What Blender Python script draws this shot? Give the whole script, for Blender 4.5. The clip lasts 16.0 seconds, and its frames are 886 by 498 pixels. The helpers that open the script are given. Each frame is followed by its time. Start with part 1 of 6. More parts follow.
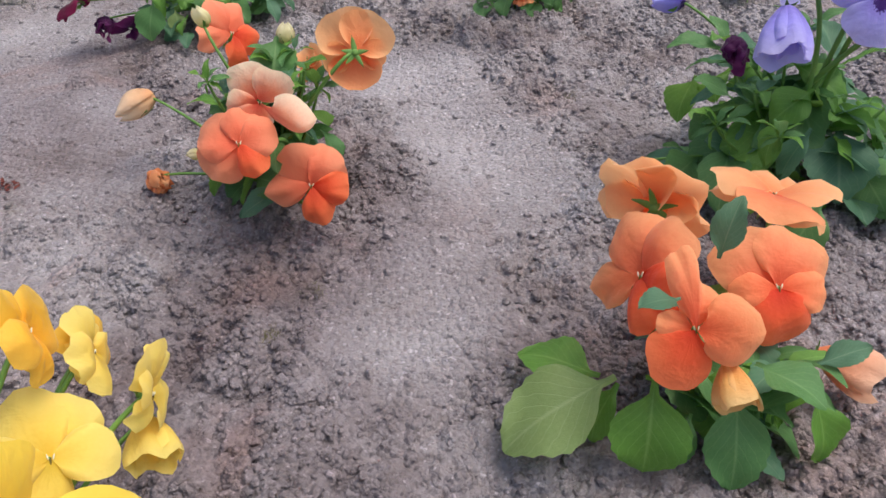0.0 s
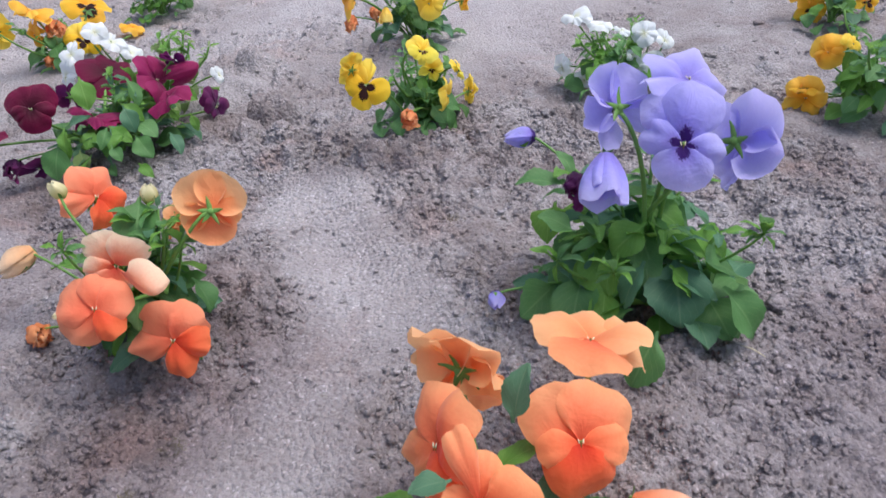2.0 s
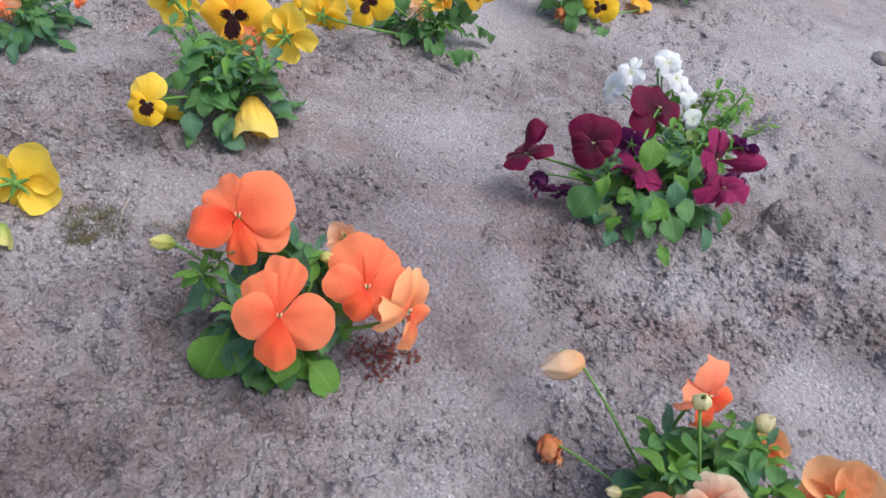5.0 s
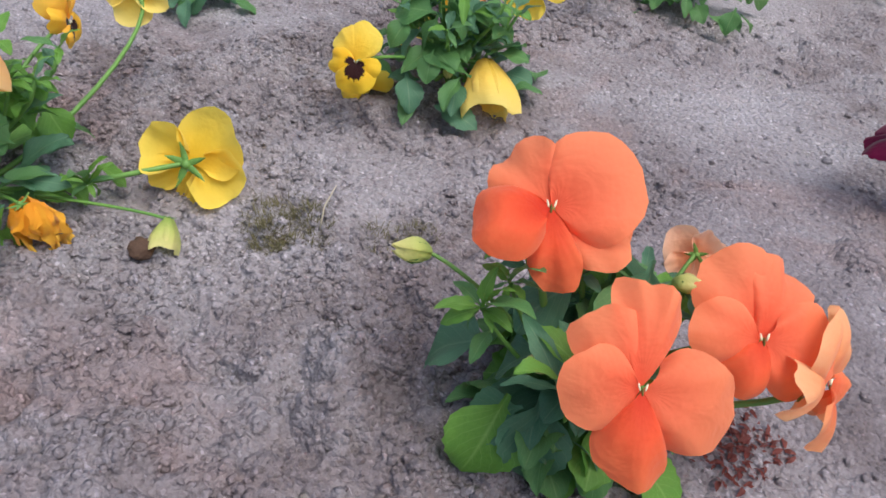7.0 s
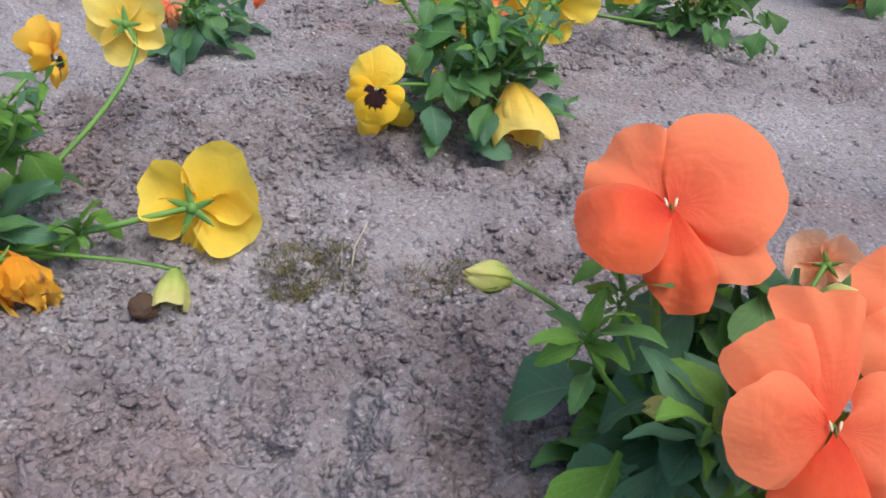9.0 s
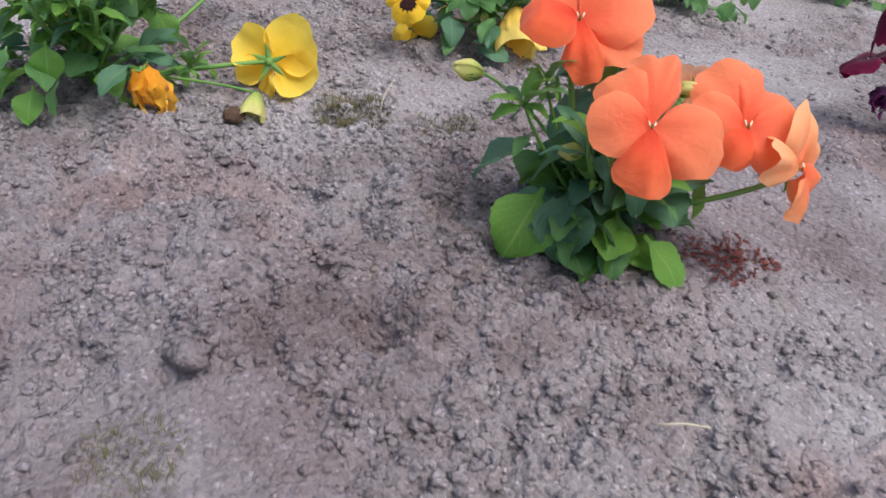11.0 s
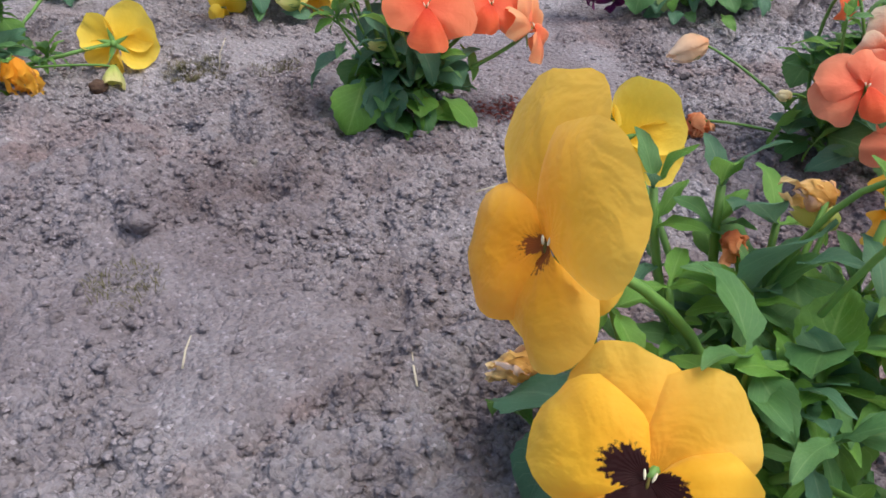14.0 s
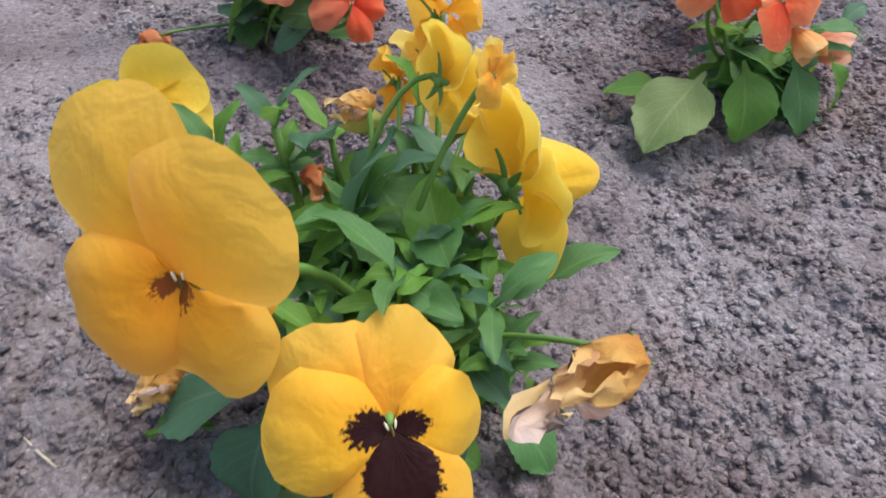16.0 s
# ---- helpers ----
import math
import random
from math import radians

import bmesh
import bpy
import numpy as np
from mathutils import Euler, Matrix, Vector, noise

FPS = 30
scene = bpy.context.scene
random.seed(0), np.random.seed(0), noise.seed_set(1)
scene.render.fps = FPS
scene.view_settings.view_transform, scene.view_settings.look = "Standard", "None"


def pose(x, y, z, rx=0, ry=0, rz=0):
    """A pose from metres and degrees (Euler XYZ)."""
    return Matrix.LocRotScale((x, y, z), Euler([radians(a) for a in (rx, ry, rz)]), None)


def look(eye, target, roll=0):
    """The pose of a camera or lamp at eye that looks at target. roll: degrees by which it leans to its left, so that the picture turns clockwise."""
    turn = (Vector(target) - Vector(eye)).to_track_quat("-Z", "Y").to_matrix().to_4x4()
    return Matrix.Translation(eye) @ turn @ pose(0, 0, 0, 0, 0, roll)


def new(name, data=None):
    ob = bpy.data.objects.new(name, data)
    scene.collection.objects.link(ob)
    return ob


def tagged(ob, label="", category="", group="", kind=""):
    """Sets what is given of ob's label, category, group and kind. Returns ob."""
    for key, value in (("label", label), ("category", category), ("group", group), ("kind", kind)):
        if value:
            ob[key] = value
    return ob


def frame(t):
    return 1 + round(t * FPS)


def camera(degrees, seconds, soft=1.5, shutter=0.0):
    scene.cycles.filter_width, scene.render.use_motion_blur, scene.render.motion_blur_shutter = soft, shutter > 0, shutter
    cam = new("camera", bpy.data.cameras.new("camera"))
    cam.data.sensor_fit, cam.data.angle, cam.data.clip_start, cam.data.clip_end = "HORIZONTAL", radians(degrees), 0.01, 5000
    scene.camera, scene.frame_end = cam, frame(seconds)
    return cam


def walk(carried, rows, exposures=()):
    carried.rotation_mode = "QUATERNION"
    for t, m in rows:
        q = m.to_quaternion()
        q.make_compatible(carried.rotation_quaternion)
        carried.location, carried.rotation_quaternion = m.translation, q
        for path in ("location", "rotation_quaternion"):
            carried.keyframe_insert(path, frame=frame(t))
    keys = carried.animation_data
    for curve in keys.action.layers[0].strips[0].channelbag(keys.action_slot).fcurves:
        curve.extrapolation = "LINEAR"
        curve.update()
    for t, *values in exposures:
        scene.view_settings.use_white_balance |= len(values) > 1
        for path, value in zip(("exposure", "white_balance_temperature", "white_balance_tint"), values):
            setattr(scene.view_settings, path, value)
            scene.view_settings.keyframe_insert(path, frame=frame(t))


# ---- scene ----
cam = camera(62.0, 16.0, soft=1.5, shutter=0.15)
PATH = [
    (0, (0.0238, 0.2003, 0.3223), (-0.0121, 0.9845, -0.2971), -2.78),
    (0.5, (0.0350, 0.2014, 0.3230), (-0.0024, 0.9894, -0.2915), -3.03),
    (1, (0.0976, 0.1773, 0.3282), (0.0803, 0.9624, -0.2910), -6.19),
    (1.5, (0.1084, 0.1837, 0.3386), (0.1061, 0.9786, -0.2682), -6.78),
    (2, (0.1216, 0.2173, 0.3733), (0.1016, 1.0512, -0.1783), -5.36),
    (2.5, (0.1122, 0.2382, 0.3984), (0.1008, 1.0892, -0.1268), -1.30),
    (3, (0.0372, 0.2543, 0.4107), (-0.1186, 1.1054, -0.0906), 0.18),
    (3.5, (-0.0279, 0.2316, 0.4271), (-0.3005, 1.0644, -0.0547), 0.85),
    (3.7, (-0.0598, 0.2282, 0.4199), (-0.3374, 1.0429, -0.0892), 2.74),
    (5.8, (-0.2784, 0.3843, 0.5174), (-0.5738, 1.0324, -0.1845), 15.66),
    (6, (-0.3043, 0.3756, 0.4805), (-0.6310, 1.0180, -0.2127), 14.91),
    (6.5, (-0.3471, 0.3729, 0.4010), (-0.7312, 0.9925, -0.2835), 11.36),
    (7, (-0.3742, 0.4103, 0.3167), (-0.7940, 1.0288, -0.3475), 6.03),
    (7.5, (-0.3784, 0.4360, 0.2707), (-0.7758, 1.0554, -0.4063), 1.79),
    (8, (-0.3863, 0.4462, 0.2611), (-0.7884, 1.0819, -0.3979), 1.31),
    (8.5, (-0.3822, 0.4499, 0.2668), (-0.7797, 1.0997, -0.3811), 2.06),
    (9, (-0.4227, 0.4210, 0.2604), (-0.8660, 1.0954, -0.3301), 3.23),
    (9.2, (-0.4194, 0.4136, 0.2577), (-0.8849, 1.0773, -0.3278), 2.29),
    (11.3, (-0.2492, 0.2459, 0.2510), (-0.7291, 0.9092, -0.3232), 6.52),
    (11.5, (-0.2171, 0.2250, 0.2603), (-0.6931, 0.8884, -0.3170), 6.07),
    (12, (-0.1501, 0.1950, 0.2682), (-0.6142, 0.8831, -0.2896), 2.68),
    (12.5, (-0.1908, 0.1552, 0.2556), (-0.6475, 0.8683, -0.2763), 2.64),
    (13, (-0.1895, 0.1374, 0.2568), (-0.6323, 0.8632, -0.2697), -1.12),
    (13.5, (-0.2145, 0.1210, 0.2320), (-0.6141, 0.8692, -0.2977), 0.76),
    (14, (-0.2096, 0.1165, 0.2461), (-0.5056, 0.8984, -0.3024), 1.03),
    (14.5, (-0.2185, 0.1125, 0.2334), (-0.4492, 0.8971, -0.3419), 4.38),
    (15, (-0.2349, 0.1060, 0.2582), (-0.3066, 0.9135, -0.3273), 0.99),
    (15.5, (-0.2463, 0.1081, 0.2435), (-0.0696, 0.8656, -0.3850), 2.50),
    (16, (-0.2439, 0.1395, 0.2664), (0.0887, 0.8083, -0.3986), 1.65),
]
walk(cam, [(t, look(eye, target, roll)) for t, eye, target, roll in PATH], [(0.0, 0.32, 6700, 9), (1.5, 0.40, 6400, 9), (2.5, 0.41, 6200, 9), (3.5, 0.36, 6250, 9), (6.5, 0.31, 6300, 9), (9.0, 0.28, 6350, 8), (12.0, 0.42, 6450, 9), (12.6, 0.38, 6450, 9), (13.4, 0.33, 6400, 9), (14.2, 0.32, 6400, 9), (15.5, 0.36, 6400, 9), (16.0, 0.42, 6400, 9)])

# ---- sky and sun: an even, hazy evening sky ----
world = bpy.data.worlds.new("sky")
scene.world = world
world.use_nodes = True
wn = world.node_tree
sky = wn.nodes.new("ShaderNodeTexSky")
sky.sky_type = "NISHITA"
sky.sun_disc = False
sky.sun_elevation = radians(70)
sky.sun_rotation = radians(88)
sky.dust_density = 4.0
sky.air_density = 1.0
wn.links.new(sky.outputs[0], wn.nodes["Background"].inputs[0])
wn.nodes["Background"].inputs[1].default_value = 0.16
sun_data = bpy.data.lights.new("sun", "SUN")
sun_data.energy = 1.9
sun_data.angle = radians(40)
sun_data.color = (1.0, 0.985, 0.97)
sun = new("sun", sun_data)
sun.matrix_world = look((0, 0, 10), (-0.40, -0.01, 9.0))


# ---- materials ----
class Nodes:
    """A small writer of node materials."""

    def __init__(self, name):
        self.mat = bpy.data.materials.new(name)
        self.mat.use_nodes = True
        self.tree = self.mat.node_tree
        self.bsdf = self.tree.nodes["Principled BSDF"]
        self.out = self.tree.nodes["Material Output"]

    def add(self, kind, **values):
        node = self.tree.nodes.new(kind)
        for key, value in values.items():
            if key == "op":
                node.operation = value
            elif key == "blend":
                node.blend_type = value
            else:
                node.inputs[int(key[1:])].default_value = value
        return node

    def link(self, a, b):
        self.tree.links.new(a, b)

    def value(self, op, a, b=None, c=None):
        node = self.tree.nodes.new("ShaderNodeMath")
        node.operation = op
        for i, v in enumerate((a, b, c)):
            if v is None:
                continue
            if isinstance(v, (int, float)):
                node.inputs[i].default_value = v
            else:
                self.link(v, node.inputs[i])
        return node.outputs[0]

    def noise(self, scale, detail=4.0, rough=0.55, space="Object", dist=0.0):
        tc = self.tree.nodes.new("ShaderNodeTexCoord")
        n = self.tree.nodes.new("ShaderNodeTexNoise")
        n.inputs["Scale"].default_value = scale
        n.inputs["Detail"].default_value = detail
        n.inputs["Roughness"].default_value = rough
        n.inputs["Distortion"].default_value = dist
        self.link(tc.outputs[space], n.inputs["Vector"])
        return n.outputs["Fac"]

    def cells(self, scale, feature="F1", rand=1.0):
        tc = self.tree.nodes.new("ShaderNodeTexCoord")
        n = self.tree.nodes.new("ShaderNodeTexVoronoi")
        n.feature = feature
        n.inputs["Scale"].default_value = scale
        n.inputs["Randomness"].default_value = rand
        self.link(tc.outputs["Object"], n.inputs["Vector"])
        return n

    def ramp(self, fac, *stops):
        r = self.tree.nodes.new("ShaderNodeValToRGB")
        el = r.color_ramp.elements
        while len(el) < len(stops):
            el.new(0.5)
        for e, (p, c) in zip(el, stops):
            e.position = p
            e.color = (*c, 1.0) if len(c) == 3 else c
        self.link(fac, r.inputs[0])
        return r.outputs[0]

    def mix(self, fac, a, b, blend="MIX"):
        m = self.tree.nodes.new("ShaderNodeMix")
        m.data_type = "RGBA"
        m.blend_type = blend
        for sock, v in ((m.inputs[0], fac), (m.inputs[6], a), (m.inputs[7], b)):
            if isinstance(v, (int, float)):
                sock.default_value = v
            elif isinstance(v, tuple):
                sock.default_value = (*v, 1.0)
            else:
                self.link(v, sock)
        return m.outputs[2]

    def bump(self, height, strength, distance):
        b = self.tree.nodes.new("ShaderNodeBump")
        b.inputs["Strength"].default_value = strength
        b.inputs["Distance"].default_value = distance
        self.link(height, b.inputs["Height"])
        self.link(b.outputs[0], self.bsdf.inputs["Normal"])
        return b.outputs[0]

    def uv(self):
        tc = self.tree.nodes.new("ShaderNodeTexCoord")
        s = self.tree.nodes.new("ShaderNodeSeparateXYZ")
        self.link(tc.outputs["UV"], s.inputs[0])
        return s.outputs[0], s.outputs[1]

    def random(self):
        return self.tree.nodes.new("ShaderNodeObjectInfo").outputs["Random"]

    def thin(self, colour, share):
        """Lets light through a thin sheet such as a petal or a leaf."""
        t = self.tree.nodes.new("ShaderNodeBsdfTranslucent")
        self.link(colour, t.inputs["Color"])
        m = self.tree.nodes.new("ShaderNodeMixShader")
        m.inputs[0].default_value = share
        self.link(self.bsdf.outputs[0], m.inputs[1])
        self.link(t.outputs[0], m.inputs[2])
        self.link(m.outputs[0], self.out.inputs["Surface"])

    def base(self, colour, rough=0.6, spec=0.3):
        if isinstance(colour, tuple):
            self.bsdf.inputs["Base Color"].default_value = (*colour, 1.0)
        else:
            self.link(colour, self.bsdf.inputs["Base Color"])
        if isinstance(rough, (int, float)):
            self.bsdf.inputs["Roughness"].default_value = rough
        else:
            self.link(rough, self.bsdf.inputs["Roughness"])
        self.bsdf.inputs["Specular IOR Level"].default_value = spec
        return self.mat


def petal_material(name, heart, middle, rim, blotch=None, reach=0.0, veins=0.06):
    """A petal: colour from its heart to its rim, with fine veins, and a ragged dark blotch where the kind has one."""
    m = Nodes(name)
    u, v = m.uv()
    across = m.value("SUBTRACT", u, 0.5)
    n = m.noise(38.0, 3.0)
    vv = m.value("ADD", v, m.value("MULTIPLY", m.value("SUBTRACT", n, 0.5), 0.22))
    col = m.ramp(vv, (0.06, heart), (0.48, middle), (0.97, rim))
    # veins fan out from the heart
    fan = m.value("DIVIDE", across, m.value("ADD", v, 0.25))
    wave = m.value("SINE", m.value("MULTIPLY", m.value("ADD", fan, m.value("MULTIPLY", n, 0.05)), 58.0))
    vein = m.value("MULTIPLY", m.value("POWER", m.value("ABSOLUTE", wave), 6.0), veins)
    deep = m.mix(0.55, middle, heart)
    col = m.mix(m.value("MULTIPLY", vein, m.value("SUBTRACT", 1.1, v)), col, deep)
    col = m.mix(m.value("MULTIPLY", m.random(), 0.35), col, m.mix(0.5, col, rim))
    if blotch:
        ragged = m.value("MULTIPLY", m.value("ABSOLUTE", m.value("SINE", m.value("MULTIPLY", fan, 30.0))), 0.045)
        edge = m.value("ADD", m.value("ADD", v, ragged), m.value("MULTIPLY", m.value("SUBTRACT", n, 0.5), 0.30))
        edge = m.value("ADD", edge, m.value("MULTIPLY", m.value("ABSOLUTE", across), 0.34))
        mask = m.ramp(edge, (reach, (1, 1, 1)), (reach + 0.05, (0, 0, 0)))
        col = m.mix(mask, col, blotch)
    m.base(col, 0.62, 0.22)
    m.bsdf.inputs["Sheen Weight"].default_value = 0.14
    soft = m.noise(3.4, 3.0, 0.5, dist=0.6)
    m.bump(m.value("ADD", m.value("MULTIPLY", wave, 0.04), m.value("ADD", m.value("MULTIPLY", m.noise(14.0, 2.0), 0.4), m.value("MULTIPLY", soft, 3.6))), 0.22, 0.0045)
    m.thin(col, 0.46)
    return m.mat


PETAL = {
    "orange": petal_material("petal_orange", (0.88, 0.115, 0.040), (0.95, 0.245, 0.100), (0.97, 0.40, 0.18)),
    "coral": petal_material("petal_coral", (0.90, 0.125, 0.055), (0.96, 0.205, 0.092), (0.97, 0.285, 0.130)),
    "folded": petal_material("petal_folded", (0.82, 0.08, 0.04), (0.94, 0.30, 0.16), (0.95, 0.74, 0.54)),
    "salmon": petal_material("petal_salmon", (0.90, 0.15, 0.070), (0.96, 0.250, 0.130), (0.97, 0.36, 0.20)),
    "orange_upper": petal_material("petal_orange_upper", (0.80, 0.09, 0.036), (0.93, 0.235, 0.105), (0.95, 0.42, 0.20)),
    "orange_deep": petal_material("petal_deep_orange", (0.72, 0.042, 0.014), (0.90, 0.115, 0.040), (0.94, 0.22, 0.085)),
    "orange_pale": petal_material("petal_pale_orange", (0.90, 0.24, 0.085), (0.95, 0.40, 0.17), (0.96, 0.53, 0.26)),
    "peach": petal_material("petal_peach", (0.82, 0.26, 0.10), (0.88, 0.42, 0.24), (0.90, 0.56, 0.38)),
    "peach_yellow": petal_material("petal_peach_yellow", (0.80, 0.30, 0.06), (0.88, 0.48, 0.14), (0.90, 0.60, 0.26)),
    "gold": petal_material("petal_gold", (0.92, 0.38, 0.016), (0.97, 0.50, 0.036), (0.97, 0.60, 0.09)),
    "gold_blotch": petal_material("petal_gold_blotched", (0.92, 0.38, 0.016), (0.97, 0.475, 0.030), (0.97, 0.57, 0.07), (0.028, 0.004, 0.004), 0.66),
    "yellow": petal_material("petal_yellow", (0.88, 0.53, 0.016), (0.95, 0.65, 0.055), (0.96, 0.73, 0.11)),
    "yellow_blotch": petal_material("petal_yellow_blotched", (0.84, 0.46, 0.01), (0.90, 0.54, 0.02), (0.92, 0.62, 0.04), (0.03, 0.005, 0.004), 0.60),
    "gold_faint": petal_material("petal_gold_faint", (0.92, 0.38, 0.014), (0.97, 0.475, 0.028), (0.97, 0.58, 0.08), (0.26, 0.075, 0.012), 0.21),
    "pale_yellow": petal_material("petal_pale_yellow", (0.82, 0.55, 0.05), (0.93, 0.70, 0.13), (0.95, 0.77, 0.22)),
    "lemon_blotch": petal_material("petal_lemon", (0.72, 0.55, 0.03), (0.88, 0.72, 0.07), (0.90, 0.78, 0.12), (0.05, 0.012, 0.005), 0.3),
    "violet": petal_material("petal_violet", (0.22, 0.13, 0.64), (0.40, 0.36, 0.86), (0.58, 0.54, 0.93), (0.05, 0.012, 0.16), 0.30),
    "violet_plain": petal_material("petal_violet_plain", (0.30, 0.24, 0.70), (0.42, 0.38, 0.86), (0.60, 0.56, 0.93)),
    "maroon": petal_material("petal_maroon", (0.04, 0.001, 0.010), (0.10, 0.002, 0.026), (0.19, 0.004, 0.050)),
    "magenta": petal_material("petal_magenta", (0.13, 0.006, 0.045), (0.30, 0.014, 0.10), (0.34, 0.02, 0.12)),
    "purple": petal_material("petal_purple", (0.045, 0.006, 0.05), (0.11, 0.012, 0.10), (0.15, 0.016, 0.10)),
    "white": petal_material("petal_white", (0.78, 0.78, 0.55), (0.84, 0.86, 0.88), (0.86, 0.88, 0.90)),
    "wilt": petal_material("petal_wilted", (0.70, 0.34, 0.10), (0.88, 0.58, 0.33), (0.88, 0.70, 0.62)),
    "wilt_gold": petal_material("petal_withered_gold", (0.66, 0.30, 0.05), (0.88, 0.54, 0.15), (0.92, 0.70, 0.36)),
    "bud_peach": petal_material("petal_bud_peach", (0.84, 0.42, 0.18), (0.90, 0.60, 0.36), (0.92, 0.76, 0.58)),
    "wilt_deep": petal_material("petal_withered_orange", (0.58, 0.13, 0.04), (0.80, 0.28, 0.10), (0.85, 0.42, 0.20)),
    "cream": petal_material("petal_cream", (0.62, 0.62, 0.16), (0.82, 0.74, 0.40), (0.86, 0.80, 0.55)),
    "bud_green": petal_material("petal_green_bud", (0.16, 0.30, 0.06), (0.32, 0.46, 0.12), (0.56, 0.60, 0.24)),
    "bud_yellow": petal_material("petal_bud", (0.36, 0.48, 0.10), (0.62, 0.66, 0.20), (0.80, 0.74, 0.30)),
}


for kind, short in (("gold_blotch", 0.37), ("yellow_blotch", 0.38)):
    # the side petals carry smaller blotches
    tones = ((0.90, 0.42, 0.014), (0.95, 0.51, 0.024), (0.96, 0.61, 0.06)) if kind == "gold_blotch" else ((0.84, 0.46, 0.01), (0.90, 0.54, 0.02), (0.92, 0.62, 0.04))
    PETAL[kind + "_side"] = petal_material("petal_" + kind + "_side", *tones, (0.028, 0.004, 0.004), short)


def leaf_material(name, dark, light, pale):
    m = Nodes(name)
    u, v = m.uv()
    across = m.value("ABSOLUTE", m.value("SUBTRACT", u, 0.5))
    n = m.noise(30.0, 4.0)
    col = m.mix(n, dark, light)
    col = m.mix(m.value("MULTIPLY", m.random(), 0.8), col, m.mix(0.6, light, col))
    rib = m.ramp(across, (0.0, (1, 1, 1)), (0.035, (0, 0, 0)))
    side = m.value("SINE", m.value("MULTIPLY", m.value("SUBTRACT", v, m.value("MULTIPLY", across, 0.9)), 44.0))
    side = m.ramp(side, (0.93, (0, 0, 0)), (1.0, (1, 1, 1)))
    col = m.mix(m.value("MULTIPLY", rib, 0.6), col, pale)
    col = m.mix(m.value("MULTIPLY", side, 0.3), col, pale)
    m.base(col, 0.42, 0.4)
    m.bump(m.value("ADD", m.value("MULTIPLY", side, -0.6), m.noise(90.0, 3.0)), 0.35, 0.0012)
    m.thin(m.mix(0.5, col, pale), 0.38)
    return m.mat


LEAF = {
    "leaf": leaf_material("leaf_green", (0.064, 0.172, 0.054), (0.130, 0.300, 0.092), (0.25, 0.41, 0.16)),
    "leaf_blue": leaf_material("leaf_blue_green", (0.056, 0.150, 0.082), (0.108, 0.250, 0.138), (0.22, 0.36, 0.21)),
    "leaf_pale": leaf_material("leaf_pale_green", (0.16, 0.26, 0.07), (0.28, 0.38, 0.14), (0.40, 0.50, 0.24)),
    "leaf_fresh": leaf_material("leaf_fresh_green", (0.075, 0.21, 0.028), (0.165, 0.36, 0.055), (0.30, 0.48, 0.13)),
    "red": leaf_material("leaf_red", (0.10, 0.020, 0.016), (0.24, 0.06, 0.045), (0.28, 0.10, 0.08)),
}
sm = Nodes("stem_green")
STEM = sm.base(sm.mix(sm.noise(60.0), (0.075, 0.19, 0.032), (0.17, 0.32, 0.075)), 0.5, 0.35)
ey = Nodes("flower_eye")
EYE = ey.base(ey.mix(ey.noise(400.0), (0.62, 0.52, 0.24), (0.80, 0.76, 0.62)), 0.6)

th = Nodes("flower_throat")
THROAT = th.base(th.mix(th.noise(300.0), (0.06, 0.035, 0.008), (0.16, 0.13, 0.02)), 0.7)


